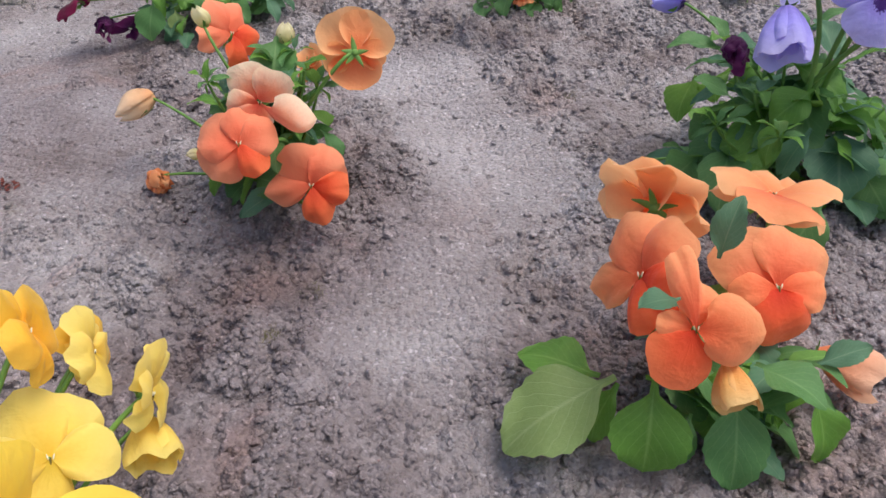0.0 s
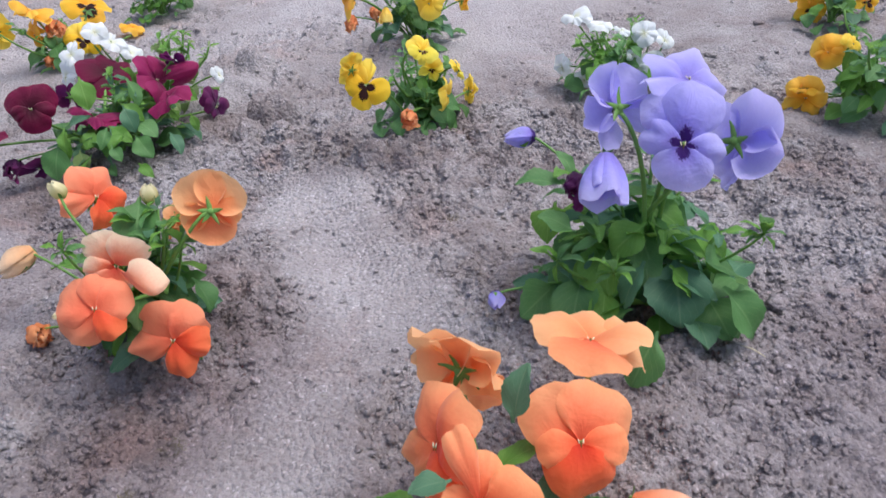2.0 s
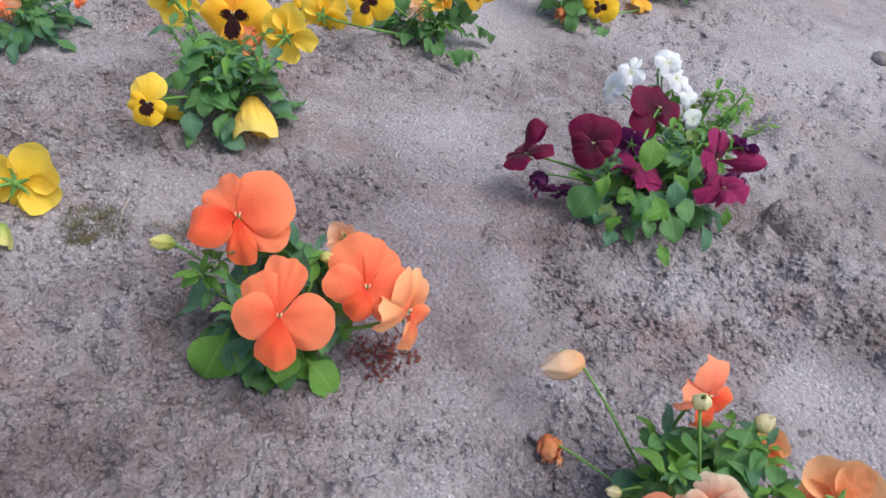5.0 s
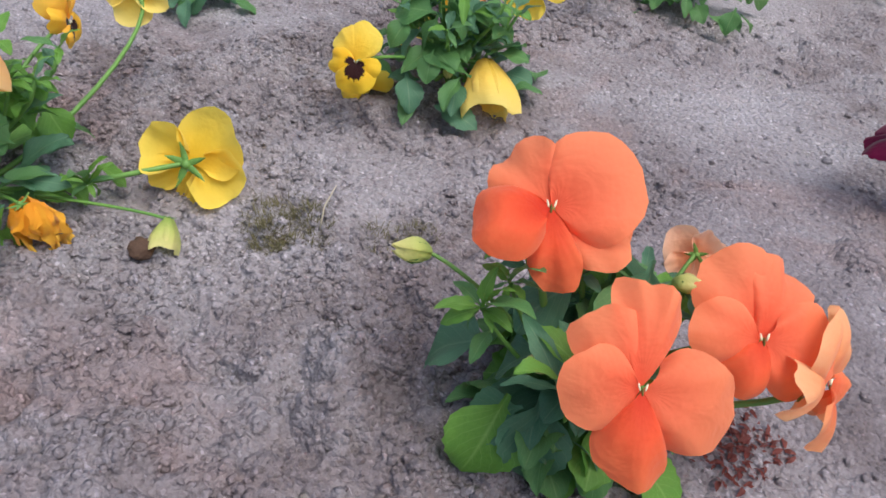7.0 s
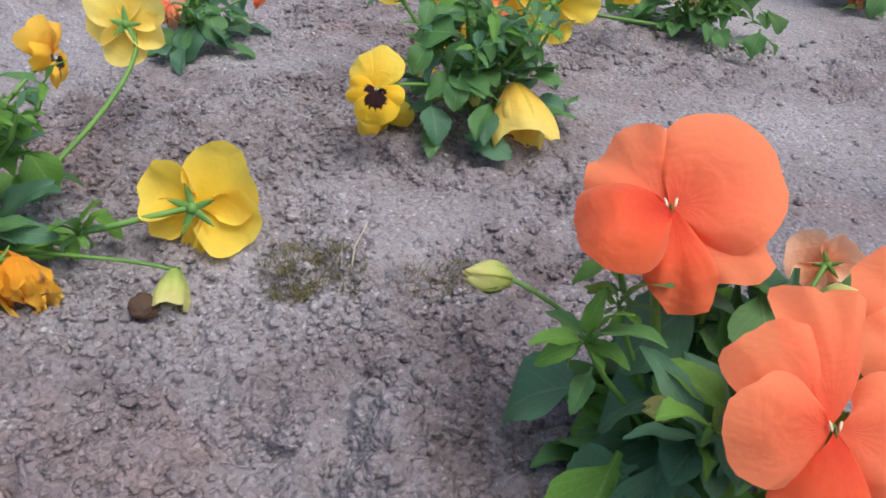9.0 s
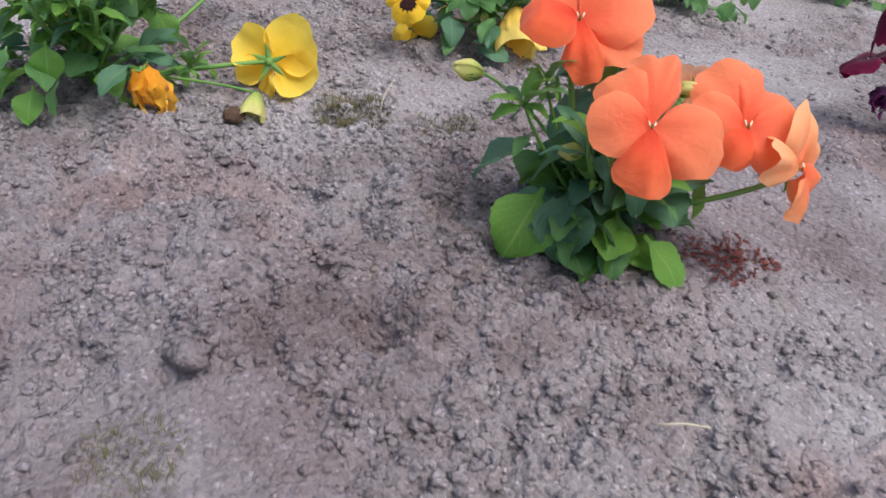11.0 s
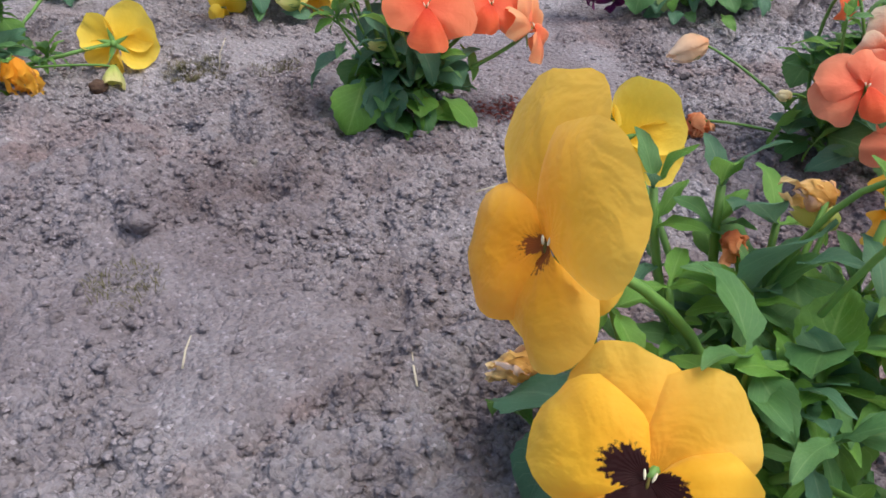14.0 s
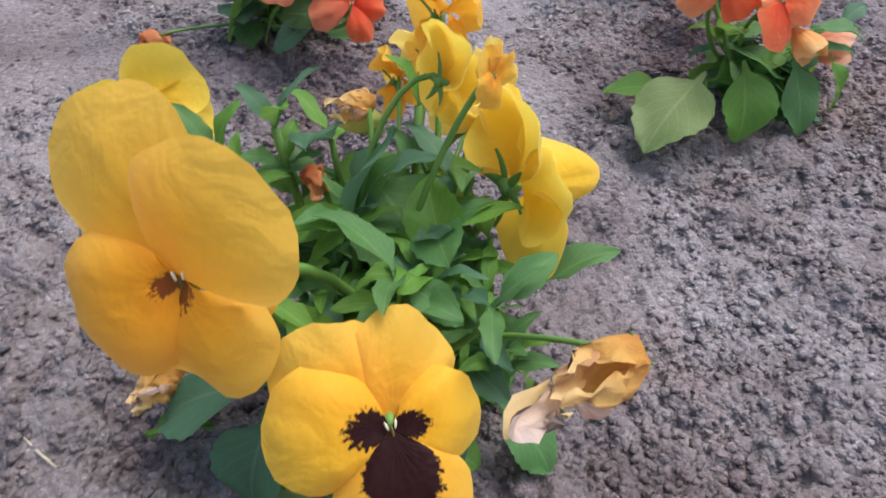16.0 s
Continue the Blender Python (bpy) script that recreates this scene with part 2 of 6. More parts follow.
def soil_material(name, loose):
    """Dry sandy soil: grains of several tones over brown-pink and lilac-grey patches. loose: for crumbs that lie on it."""
    m = Nodes(name)
    fine, mid, big = m.noise(230.0, 6.0, 0.7), m.noise(21.0, 6.0, 0.66), m.noise(4.2, 4.0, 0.55, dist=0.5)
    col = m.ramp(mid, (0.28, (0.150, 0.116, 0.113)), (0.50, (0.250, 0.216, 0.219)), (0.74, (0.362, 0.340, 0.352)))
    col = m.mix(m.ramp(big, (0.42, (0, 0, 0)), (0.60, (1, 1, 1))), col, m.mix(0.5, col, (0.420, 0.403, 0.424)))
    col = m.mix(m.ramp(m.noise(7.0, 3.0, 0.6, dist=0.8), (0.56, (0, 0, 0)), (0.68, (1, 1, 1))), col, m.mix(0.55, col, (0.33, 0.235, 0.22)))
    col = m.mix(m.ramp(m.noise(13.0, 5.0, 0.7), (0.66, (0, 0, 0)), (0.74, (1, 1, 1))), col, m.mix(0.45, col, (0.18, 0.18, 0.10)))
    # the lows of the fine bump are darkened, which paints shade into pits
    col = m.mix(m.ramp(fine, (0.30, (1, 1, 1)), (0.44, (0, 0, 0))), col, m.mix(0.45, col, (0.12, 0.095, 0.095)))
    # browner loose soil in spots; beside the plants the tint also paints shade
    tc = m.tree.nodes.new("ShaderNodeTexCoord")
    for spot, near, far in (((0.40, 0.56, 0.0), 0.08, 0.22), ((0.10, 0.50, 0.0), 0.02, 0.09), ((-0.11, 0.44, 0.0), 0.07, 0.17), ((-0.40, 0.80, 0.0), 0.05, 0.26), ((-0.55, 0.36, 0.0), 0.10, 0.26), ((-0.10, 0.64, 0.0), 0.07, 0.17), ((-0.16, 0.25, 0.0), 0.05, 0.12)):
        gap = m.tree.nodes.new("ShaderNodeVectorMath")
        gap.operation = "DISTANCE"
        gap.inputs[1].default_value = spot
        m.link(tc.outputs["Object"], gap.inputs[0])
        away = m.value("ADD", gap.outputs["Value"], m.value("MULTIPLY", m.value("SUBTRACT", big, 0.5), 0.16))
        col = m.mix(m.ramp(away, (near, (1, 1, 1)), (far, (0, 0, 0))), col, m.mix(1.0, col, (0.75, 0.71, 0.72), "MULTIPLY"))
    # paler, dry and powdery crust on patted places; the widest far spot paints haze
    for spot, near, far in (((-0.69, 0.62, 0.0), 0.02, 0.09), ((-0.01, 0.535, 0.0), 0.025, 0.065), ((-0.01, 0.87, 0.0), 0.03, 0.09), ((0.04, 0.75, 0.0), 0.03, 0.09), ((-0.64, 0.72, 0.0), 0.02, 0.06), ((-0.50, 1.01, 0.0), 0.03, 0.10), ((0.30, 1.67, 0.0), 0.10, 0.26), ((0.05, 1.75, 0.0), 0.35, 0.60), ((-0.80, 1.60, 0.0), 0.15, 0.40), ((-0.60, 1.28, 0.0), 0.05, 0.15)):
        gap = m.tree.nodes.new("ShaderNodeVectorMath")
        gap.operation = "DISTANCE"
        gap.inputs[1].default_value = spot
        m.link(tc.outputs["Object"], gap.inputs[0])
        away = m.value("ADD", gap.outputs["Value"], m.value("MULTIPLY", m.value("SUBTRACT", mid, 0.5), 1.2 * far))
        col = m.mix(m.ramp(away, (near, (1, 1, 1)), (far, (0, 0, 0))), col, m.mix(0.34, col, (0.50, 0.475, 0.49)))
    grit = m.cells(520.0)
    sep = m.tree.nodes.new("ShaderNodeSeparateColor")
    m.link(grit.outputs["Color"], sep.inputs[0])
    tone = m.ramp(sep.outputs[0], (0.0, (0.66, 0.64, 0.64)), (0.16, (0.90, 0.88, 0.88)), (0.6, (1.0, 1.0, 1.0)), (0.96, (1.12, 1.12, 1.14)), (0.990, (1.6, 1.6, 1.65)))
    col = m.mix(0.85, col, tone, "MULTIPLY")
    if loose:
        geo = m.tree.nodes.new("ShaderNodeNewGeometry")
        col = m.mix(0.8, col, m.ramp(geo.outputs["Random Per Island"], (0.0, (0.84, 0.82, 0.82)), (0.5, (1.0, 1.0, 1.0)), (0.97, (1.12, 1.11, 1.12)), (1.0, (1.5, 1.5, 1.5))), "MULTIPLY")
    m.base(col, 0.88, 0.3)
    grains = m.value("SUBTRACT", 0.8, grit.outputs["Distance"])
    lumps_ = m.value("SUBTRACT", 0.8, m.cells(230.0).outputs["Distance"])
    h = m.value("ADD", m.value("MULTIPLY", fine, 1.1), m.value("ADD", m.value("MULTIPLY", grains, 0.45), m.value("MULTIPLY", lumps_, 1.2)))
    m.bump(h, 0.80, 0.0040)
    return m.mat


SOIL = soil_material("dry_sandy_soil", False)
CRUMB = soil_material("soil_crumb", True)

st = Nodes("dark_stone")
STONE = st.base(st.ramp(st.noise(22.0, 6.0), (0.3, (0.10, 0.088, 0.080)), (0.5, (0.20, 0.18, 0.17)), (0.75, (0.30, 0.28, 0.28))), 0.85)
st.bump(st.noise(60.0, 5.0), 0.5, 0.006)
ro = Nodes("worn_asphalt")
ROAD = ro.base(ro.mix(ro.ramp(ro.noise(3.0, 5.0), (0.35, (0, 0, 0)), (0.7, (1, 1, 1))), ro.ramp(ro.noise(160.0, 4.0), (0.3, (0.040, 0.040, 0.044)), (0.7, (0.10, 0.098, 0.105))), (0.13, 0.125, 0.13)), 0.9)
ro.bump(ro.noise(220.0, 4.0), 0.5, 0.004)
wp = Nodes("white_coated_metal")
WHITE = wp.base(wp.mix(wp.ramp(wp.noise(9.0, 5.0), (0.4, (0, 0, 0)), (0.7, (1, 1, 1))), (0.80, 0.81, 0.83), (0.72, 0.73, 0.75)), 0.4, 0.45)
dr = Nodes("dry_straw")
STRAW = dr.base(dr.mix(dr.noise(80.0), (0.42, 0.36, 0.25), (0.60, 0.54, 0.42)), 0.8)
br = Nodes("brown_pellet")
BROWN = br.base(br.mix(br.noise(120.0), (0.05, 0.028, 0.018), (0.12, 0.07, 0.045)), 0.85)
br.bump(br.noise(300.0), 0.6, 0.003)
ms = Nodes("dry_moss")
MOSS = ms.base(ms.mix(ms.noise(70.0), (0.075, 0.060, 0.032), (0.165, 0.150, 0.070)), 0.9)
gr = Nodes("grass_blade")
GRASS = gr.base(gr.mix(gr.noise(12.0), (0.07, 0.12, 0.03), (0.17, 0.20, 0.08)), 0.7)


# ---- mesh helpers ----
def part(name, data, material, parent, label="", m=None, kind=""):
    """Links mesh data as one object under a thing or a part."""
    if isinstance(data, bmesh.types.BMesh):
        me = bpy.data.meshes.new(name)
        data.to_mesh(me)
        data.free()
        data = me
    if material is not None and not data.materials:
        data.materials.append(material)
    ob = new(name, data)
    ob.parent = parent
    if m is not None:
        ob.matrix_basis = m
    if label or kind:
        tagged(ob, label=label, kind=kind)
    return ob


def sheet(name, pos, nu, nv, material=None):
    """A smooth mesh from a grid of points pos[i][j], with UVs (across, along)."""
    me = bpy.data.meshes.new(name)
    verts = [p for row in pos for p in row]
    faces, uvs = [], []
    for i in range(nv - 1):
        for j in range(nu - 1):
            a = i * nu + j
            faces.append((a, a + 1, a + nu + 1, a + nu))
            uvs += [(j / (nu - 1), i / (nv - 1)), ((j + 1) / (nu - 1), i / (nv - 1)),
                    ((j + 1) / (nu - 1), (i + 1) / (nv - 1)), (j / (nu - 1), (i + 1) / (nv - 1))]
    me.from_pydata(verts, [], faces)
    layer = me.uv_layers.new(name="UVMap")
    layer.data.foreach_set("uv", [c for uv in uvs for c in uv])
    me.polygons.foreach_set("use_smooth", [True] * len(faces))
    if material:
        me.materials.append(material)
    return me


def tube(points, radii, sides=7):
    """A smooth tapered tube along a line of points."""
    me = bpy.data.meshes.new("stem")
    verts, faces = [], []
    pts = [Vector(p) for p in points]
    side = Vector((1, 0, 0.1))
    for i, p in enumerate(pts):
        d = (pts[min(i + 1, len(pts) - 1)] - pts[max(i - 1, 0)]).normalized()
        side = (side - d * side.dot(d)).normalized()
        other = d.cross(side)
        for k in range(sides):
            a = 2 * math.pi * k / sides
            verts.append(p + (side * math.cos(a) + other * math.sin(a)) * radii[i])
    for i in range(len(pts) - 1):
        for k in range(sides):
            faces.append((i * sides + k, i * sides + (k + 1) % sides, (i + 1) * sides + (k + 1) % sides, (i + 1) * sides + k))
    faces.append(tuple(range(sides))[::-1])
    faces.append(tuple(range((len(pts) - 1) * sides, len(pts) * sides)))
    me.from_pydata(verts, [], faces)
    me.polygons.foreach_set("use_smooth", [True] * len(faces))
    return me


def bezier(a, b, c, d, n=9):
    out = []
    for i in range(n):
        t = i / (n - 1)
        out.append(a * (1 - t) ** 3 + b * (3 * t * (1 - t) ** 2) + c * (3 * t * t * (1 - t)) + d * t ** 3)
    return out


# ---- petals, in a flower one unit wide that faces +z with +y up ----
def petal_mesh(angle, length, half, lift, cup, ruffle, notch, lobe, seed, start=0.010, nu=21, nv=11):
    """A fan-shaped petal with a round, waved rim: half is the angle from its axis to its side, lobe how far the rim falls back there."""
    rnd = random.Random(seed)
    ph, ph2, fr = rnd.uniform(0, 6.3), rnd.uniform(0, 6.3), rnd.uniform(1.6, 2.6)
    bend, roll = rnd.uniform(-0.10, 0.10), rnd.uniform(-0.5, 1.0)
    rows = []
    for i in range(nv):
        s = i / (nv - 1)
        row = []
        for j in range(nu):
            t = math.sin(math.pi / 2 * (2 * j / (nu - 1) - 1))
            phi = radians(angle + 1.13 * half * t * (0.86 + 0.14 * s))
            r = length * max(0.0, math.cos(math.pi / 2 * t * 0.985)) ** (0.20 + 0.50 * lobe) * (1 + 0.040 * math.sin(fr * 2 * t + ph2) + 0.020 * math.sin(9 * t + ph) + 0.010 * math.sin(19 * t + ph2))
            r *= 1 - notch * math.exp(-(t / 0.16) ** 2)
            r = start + r * s
            z = lift + cup * math.sin(2.2 * s) * (1 - 0.6 * t * t) - 0.085 * s ** 3 * (1 + roll) + bend * s * t * 0.6
            z += 1.35 * ruffle * s ** 2.4 * (math.sin(fr * 2.3 * t + ph) + 0.6 * math.sin(fr * 5.1 * t + ph2) * s)
            row.append((r * math.cos(phi), r * math.sin(phi), z))
        rows.append(row)
    return sheet("petal", rows, nu, nv)


# each form: angle, length, half angle, lift, cup, ruffle, notch of every petal
FORMS = {
    "round": {
        "upper_right": (60, 0.56, 58, -0.052, 0.06, 0.030, 0.00, 0.30), "upper_left": (119, 0.57, 60, -0.026, 0.05, 0.030, 0.00, 0.30),
        "side_right": (-4, 0.50, 50, 0.000, 0.07, 0.026, 0.00, 0.30), "side_left": (184, 0.50, 50, 0.012, 0.07, 0.026, 0.00, 0.30),
        "lower": (-90, 0.51, 62, 0.026, 0.06, 0.030, 0.08, 0.30)},
    "plain": {
        "upper_right": (60, 0.57, 62, -0.052, 0.05, 0.036, 0.03, 0.40), "upper_left": (120, 0.57, 62, -0.026, 0.05, 0.036, 0.03, 0.40),
        "side_right": (-5, 0.51, 52, 0.000, 0.07, 0.032, 0.02, 0.42), "side_left": (186, 0.51, 52, 0.012, 0.07, 0.032, 0.02, 0.42),
        "lower": (-90, 0.53, 58, 0.026, 0.06, 0.040, 0.10, 0.38)},
}
# petals of single blooms near the path, cut and folded to fit the camera's view
FORMS |= {
    "hooded": {
        "upper_left": (108, 0.82, 48, -0.030, 0.10, 0.018, 0.00, 0.16), "upper_right": (36, 0.64, 62, 0.020, 0.12, 0.016, 0.00, 0.10),
        "side_right": (-38, 0.36, 42, -0.070, 0.00, 0.016, 0.00, 0.24), "side_left": (188, 0.62, 58, 0.000, 0.14, 0.014, 0.00, 0.18),
        "lower": (-104, 0.58, 64, 0.010, 0.08, 0.016, 0.00, 0.18)},
    "broad": {
        "upper_left": (122, 0.62, 46, -0.060, 0.02, 0.020, 0.00, 0.24), "upper_right": (56, 0.56, 50, -0.040, 0.03, 0.026, 0.03, 0.26),
        "side_left": (160, 0.58, 58, 0.000, 0.08, 0.014, 0.00, 0.20), "side_right": (-2, 0.46, 50, 0.010, 0.07, 0.016, 0.00, 0.22),
        "lower": (-90, 0.66, 50, 0.026, 0.09, 0.022, 0.02, 0.16)},
    "crossed": {
        "upper_left": (122, 0.53, 42, -0.036, 0.05, 0.020, 0.03, 0.24), "upper_right": (84, 0.66, 30, -0.016, 0.05, 0.030, 0.05, 0.12),
        "side_left": (186, 0.48, 56, 0.000, 0.08, 0.018, 0.00, 0.22), "side_right": (-12, 0.60, 54, 0.012, 0.08, 0.018, 0.00, 0.22),
        "lower": (-95, 0.58, 34, 0.026, 0.09, 0.022, 0.03, 0.06)},
    "lopsided": {
        "side_right": (-24, 0.52, 42, -0.070, 0.00, 0.030, 0.00, 0.26), "upper_right": (27, 0.56, 68, -0.020, 0.06, 0.022, 0.00, 0.20),
        "upper_left": (134, 0.46, 52, -0.030, 0.05, 0.040, 0.06, 0.24), "side_left": (202, 0.47, 50, 0.012, 0.30, 0.024, 0.00, 0.20),
        "lower": (-84, 0.48, 30, 0.026, 0.06, 0.020, 0.00, 0.20)},
    "turned": {
        "upper_left": (116, 0.55, 54, -0.050, 0.05, 0.020, 0.03, 0.24), "upper_right": (66, 0.50, 44, -0.026, 0.05, 0.030, 0.05, 0.24),
        "side_left": (168, 0.44, 46, 0.000, 0.08, 0.020, 0.00, 0.22), "side_right": (-18, 0.48, 60, 0.012, 0.08, 0.020, 0.00, 0.20),
        "lower": (-108, 0.35, 46, 0.020, 0.10, 0.022, 0.00, 0.22)},
    "face": {
        "upper_left": (124, 0.60, 64, -0.050, 0.04, 0.020, 0.00, 0.20), "upper_right": (60, 0.62, 64, -0.030, 0.04, 0.022, 0.02, 0.20),
        "side_left": (188, 0.42, 46, 0.000, 0.07, 0.016, 0.00, 0.24), "side_right": (-8, 0.45, 46, 0.010, 0.07, 0.016, 0.00, 0.24),
        "lower": (-92, 0.51, 72, 0.026, 0.08, 0.020, 0.03, 0.18)},
    "tongue": {
        "upper_left": (104, 0.82, 18, 0.040, 0.14, 0.020, 0.00, 0.30), "upper_right": (64, 0.46, 40, -0.050, 0.02, 0.030, 0.00, 0.24),
        "side_left": (170, 0.36, 40, -0.030, 0.05, 0.026, 0.00, 0.24), "side_right": (-6, 0.62, 56, 0.020, 0.20, 0.018, 0.00, 0.18),
        "lower": (-116, 0.62, 58, 0.010, 0.04, 0.018, 0.00, 0.16)},
    "leaning": {
        "side_left": (212, 0.54, 56, -0.060, 0.02, 0.016, 0.00, 0.18), "upper_left": (148, 0.54, 62, -0.040, 0.04, 0.016, 0.00, 0.18),
        "upper_right": (78, 0.45, 56, -0.010, 0.06, 0.018, 0.00, 0.20), "side_right": (20, 0.47, 56, 0.005, 0.08, 0.018, 0.00, 0.20),
        "lower": (-54, 0.45, 42, 0.026, 0.07, 0.022, 0.05, 0.20)},
    "arched": {
        "upper_left": (116, 0.56, 54, -0.040, 0.10, 0.022, 0.00, 0.18), "upper_right": (58, 0.54, 50, -0.020, 0.12, 0.022, 0.00, 0.18),
        "side_left": (192, 0.56, 38, 0.000, 0.03, 0.030, 0.00, 0.22), "side_right": (-10, 0.48, 42, 0.012, 0.12, 0.022, 0.00, 0.18),
        "lower": (-76, 0.50, 40, 0.026, 0.10, 0.026, 0.04, 0.18)},
    "spread": {
        "upper_left": (148, 0.60, 58, -0.030, 0.05, 0.022, 0.00, 0.16), "upper_right": (40, 0.47, 52, -0.045, 0.04, 0.026, 0.04, 0.20),
        "side_right": (-22, 0.42, 40, 0.000, 0.05, 0.020, 0.00, 0.22), "side_left": (206, 0.58, 44, 0.010, 0.05, 0.020, 0.00, 0.18),
        "lower": (-76, 0.50, 20, 0.020, 0.05, 0.026, 0.00, 0.24)},
    "bladed": {
        "upper_left": (112, 0.58, 60, -0.040, 0.05, 0.018, 0.00, 0.16), "upper_right": (62, 0.60, 52, -0.020, 0.10, 0.018, 0.00, 0.10),
        "side_left": (200, 0.46, 56, 0.000, 0.04, 0.018, 0.00, 0.18), "side_right": (12, 0.66, 34, 0.020, 0.85, 0.016, 0.00, 0.10),
        "lower": (-96, 0.56, 62, 0.026, 0.12, 0.018, 0.00, 0.14)},
    "upright": {
        "upper_left": (112, 0.66, 44, -0.050, 0.04, 0.018, 0.00, 0.18), "upper_right": (68, 0.68, 46, -0.030, 0.05, 0.018, 0.00, 0.18),
        "side_left": (158, 0.50, 42, 0.000, 0.07, 0.016, 0.00, 0.20), "side_right": (-18, 0.42, 42, 0.010, 0.07, 0.016, 0.00, 0.20),
        "lower": (-92, 0.52, 66, 0.026, 0.08, 0.020, 0.06, 0.18)},
}
VIEW_FORMS = ("hooded", "broad", "crossed", "lopsided", "turned", "face", "tongue", "leaning", "arched", "spread", "bladed", "upright")
# side petals in deeper orange; on lopsided blooms this also paints the cup's shade
DEEP_SIDES = (("lopsided", "side_left"), ("arched", "side_right"))
DEEP = {"coral": "orange_deep", "salmon": "orange_deep", "orange": "orange_deep", "orange_pale": "orange"}
PETAL_MESHES = {}


def petal_data(form, shape, colour, variant):
    key = (form, shape, colour, variant)
    if key not in PETAL_MESHES:
        a, l, w, z, c, r, n, lobe = FORMS[form][shape]
        seed = sum(ord(ch) for ch in shape + form) * 7 + variant * 131
        rnd = random.Random(seed)
        wild = 0.15 if form in VIEW_FORMS else 1.0
        me = petal_mesh(a + wild * rnd.uniform(-6, 6), l * (1 + wild * rnd.uniform(-0.07, 0.07)), w * (1 + wild * rnd.uniform(-0.08, 0.08)), z,
                        c + wild * rnd.uniform(-0.07, 0.07), r * rnd.uniform(0.9, 2.2), n * rnd.uniform(0.3, 1.3), lobe, seed, nu=25 if form in VIEW_FORMS else 21, nv=13 if form in VIEW_FORMS else 11)
        mat = PETAL[colour]
        # the two top petals of blotched kinds stay plain, the lowest of orange ones is deeper
        if shape.startswith("upper") and colour.endswith("_blotch"):
            mat = PETAL["gold" if colour == "gold_blotch" else "yellow"]
        if shape.startswith("upper") and (colour == "gold_faint" or colour == "orange"):
            mat = PETAL["gold" if colour == "gold_faint" else "orange_upper"]
        if shape.startswith("side") and colour + "_side" in PETAL:
            mat = PETAL[colour + "_side"]
        if (shape == "lower" or (form, shape) in DEEP_SIDES) and colour in DEEP:
            mat = PETAL[DEEP[colour]]
        me.materials.append(mat)
        PETAL_MESHES[key] = me
    return PETAL_MESHES[key]


def sepal_star(seed, hug=False):
    """The green calyx behind a flower: five pointed sepals and a knob; hug: laid along a closed bud."""
    rnd = random.Random(seed)
    bm = bmesh.new()
    for k in range(5):
        a = 2 * math.pi * k / 5 + rnd.uniform(-0.2, 0.2) + math.pi / 2
        l, w = rnd.uniform(0.17, 0.25), rnd.uniform(0.030, 0.042)
        d, e = Vector((math.cos(a), math.sin(a), 0)), Vector((-math.sin(a), math.cos(a), 0))
        prof = ((-0.05, 0.7), (0.05, 0.9), (0.35, 1.0), (0.7, 0.65), (1.0, 0.05))
        prev = None
        for s, ww in prof:
            z = -0.10 + 0.035 * max(s, 0) - 0.05 * max(s, 0) ** 2
            c = d * (l * s) + Vector((0, 0, z))
            if hug:
                q = max(s, 0)
                c = d * (0.05 + 0.225 * math.sin(min(1.0, 1.3 * q) * 1.5)) + Vector((0, 0, -0.12 + 0.44 * q))
                ww *= 2.7
            trio = [bm.verts.new(c - e * w * ww), bm.verts.new(c + Vector((0, 0, -0.018))), bm.verts.new(c + e * w * ww)]
            if prev:
                for q in (0, 1):
                    bm.faces.new((prev[q], prev[q + 1], trio[q + 1], trio[q]))
            prev = trio
    bmesh.ops.create_uvsphere(bm, u_segments=10, v_segments=6, radius=0.05, matrix=Matrix.Translation((0, 0, -0.10)) @ Matrix.Diagonal((1, 1, 0.8, 1)))
    for f in bm.faces:
        f.smooth = True
    me = bpy.data.meshes.new("calyx")
    bm.to_mesh(me)
    bm.free()
    me.materials.append(STEM)
    return me


CALYX = [sepal_star(s) for s in (3, 8, 14)]
BUD_CALYX = [sepal_star(s, True) for s in (5, 9)]


def eye_mesh():
    """The small mouth of a flower: two pale bearded pads over a dark green-brown throat."""
    bm = bmesh.new()
    for x, y, r, k in ((-0.021, 0.016, 0.012, 0), (0.021, 0.016, 0.012, 0), (0.0, -0.014, 0.014, 1)):
        made = bmesh.ops.create_icosphere(bm, subdivisions=2, radius=r, matrix=Matrix.Translation((x, y, 0.030)) @ pose(0, 0, 0, 0, 0, -700 * x) @ Matrix.Diagonal((0.55, 2.0, 0.6, 1)))
        for f in {f for v in made["verts"] for f in v.link_faces}:
            f.material_index = k
            f.smooth = True
    me = bpy.data.meshes.new("eye")
    bm.to_mesh(me)
    bm.free()
    me.materials.append(EYE)
    me.materials.append(THROAT)
    return me


EYE_MESH = eye_mesh()
RND = random.Random(11)
BLOOMS = []


def stem_to(plant, base, at, m, size):
    """A bowed flower stalk from the crown of the plant to the back of the flower, with a hook at its neck."""
    n = m.to_3x3() @ Vector((0, 0, 1))
    end = at - n * size * 0.11
    root = Vector((base[0], base[1], base[2] + 0.008)) + Vector((RND.uniform(-0.014, 0.014), RND.uniform(-0.014, 0.014), 0))
    out = Vector((end.x - root.x, end.y - root.y, 0))
    rise = max(0.02, end.z - root.z)
    back = end - n * size * 0.38 + Vector((0, 0, 0.006))
    if back.z < 0.01:
        back.z = 0.01
    STALKS.append((plant, root, out, rise, back, end, max(0.0011, min(0.0019, size * 0.030))))


STALKS = []


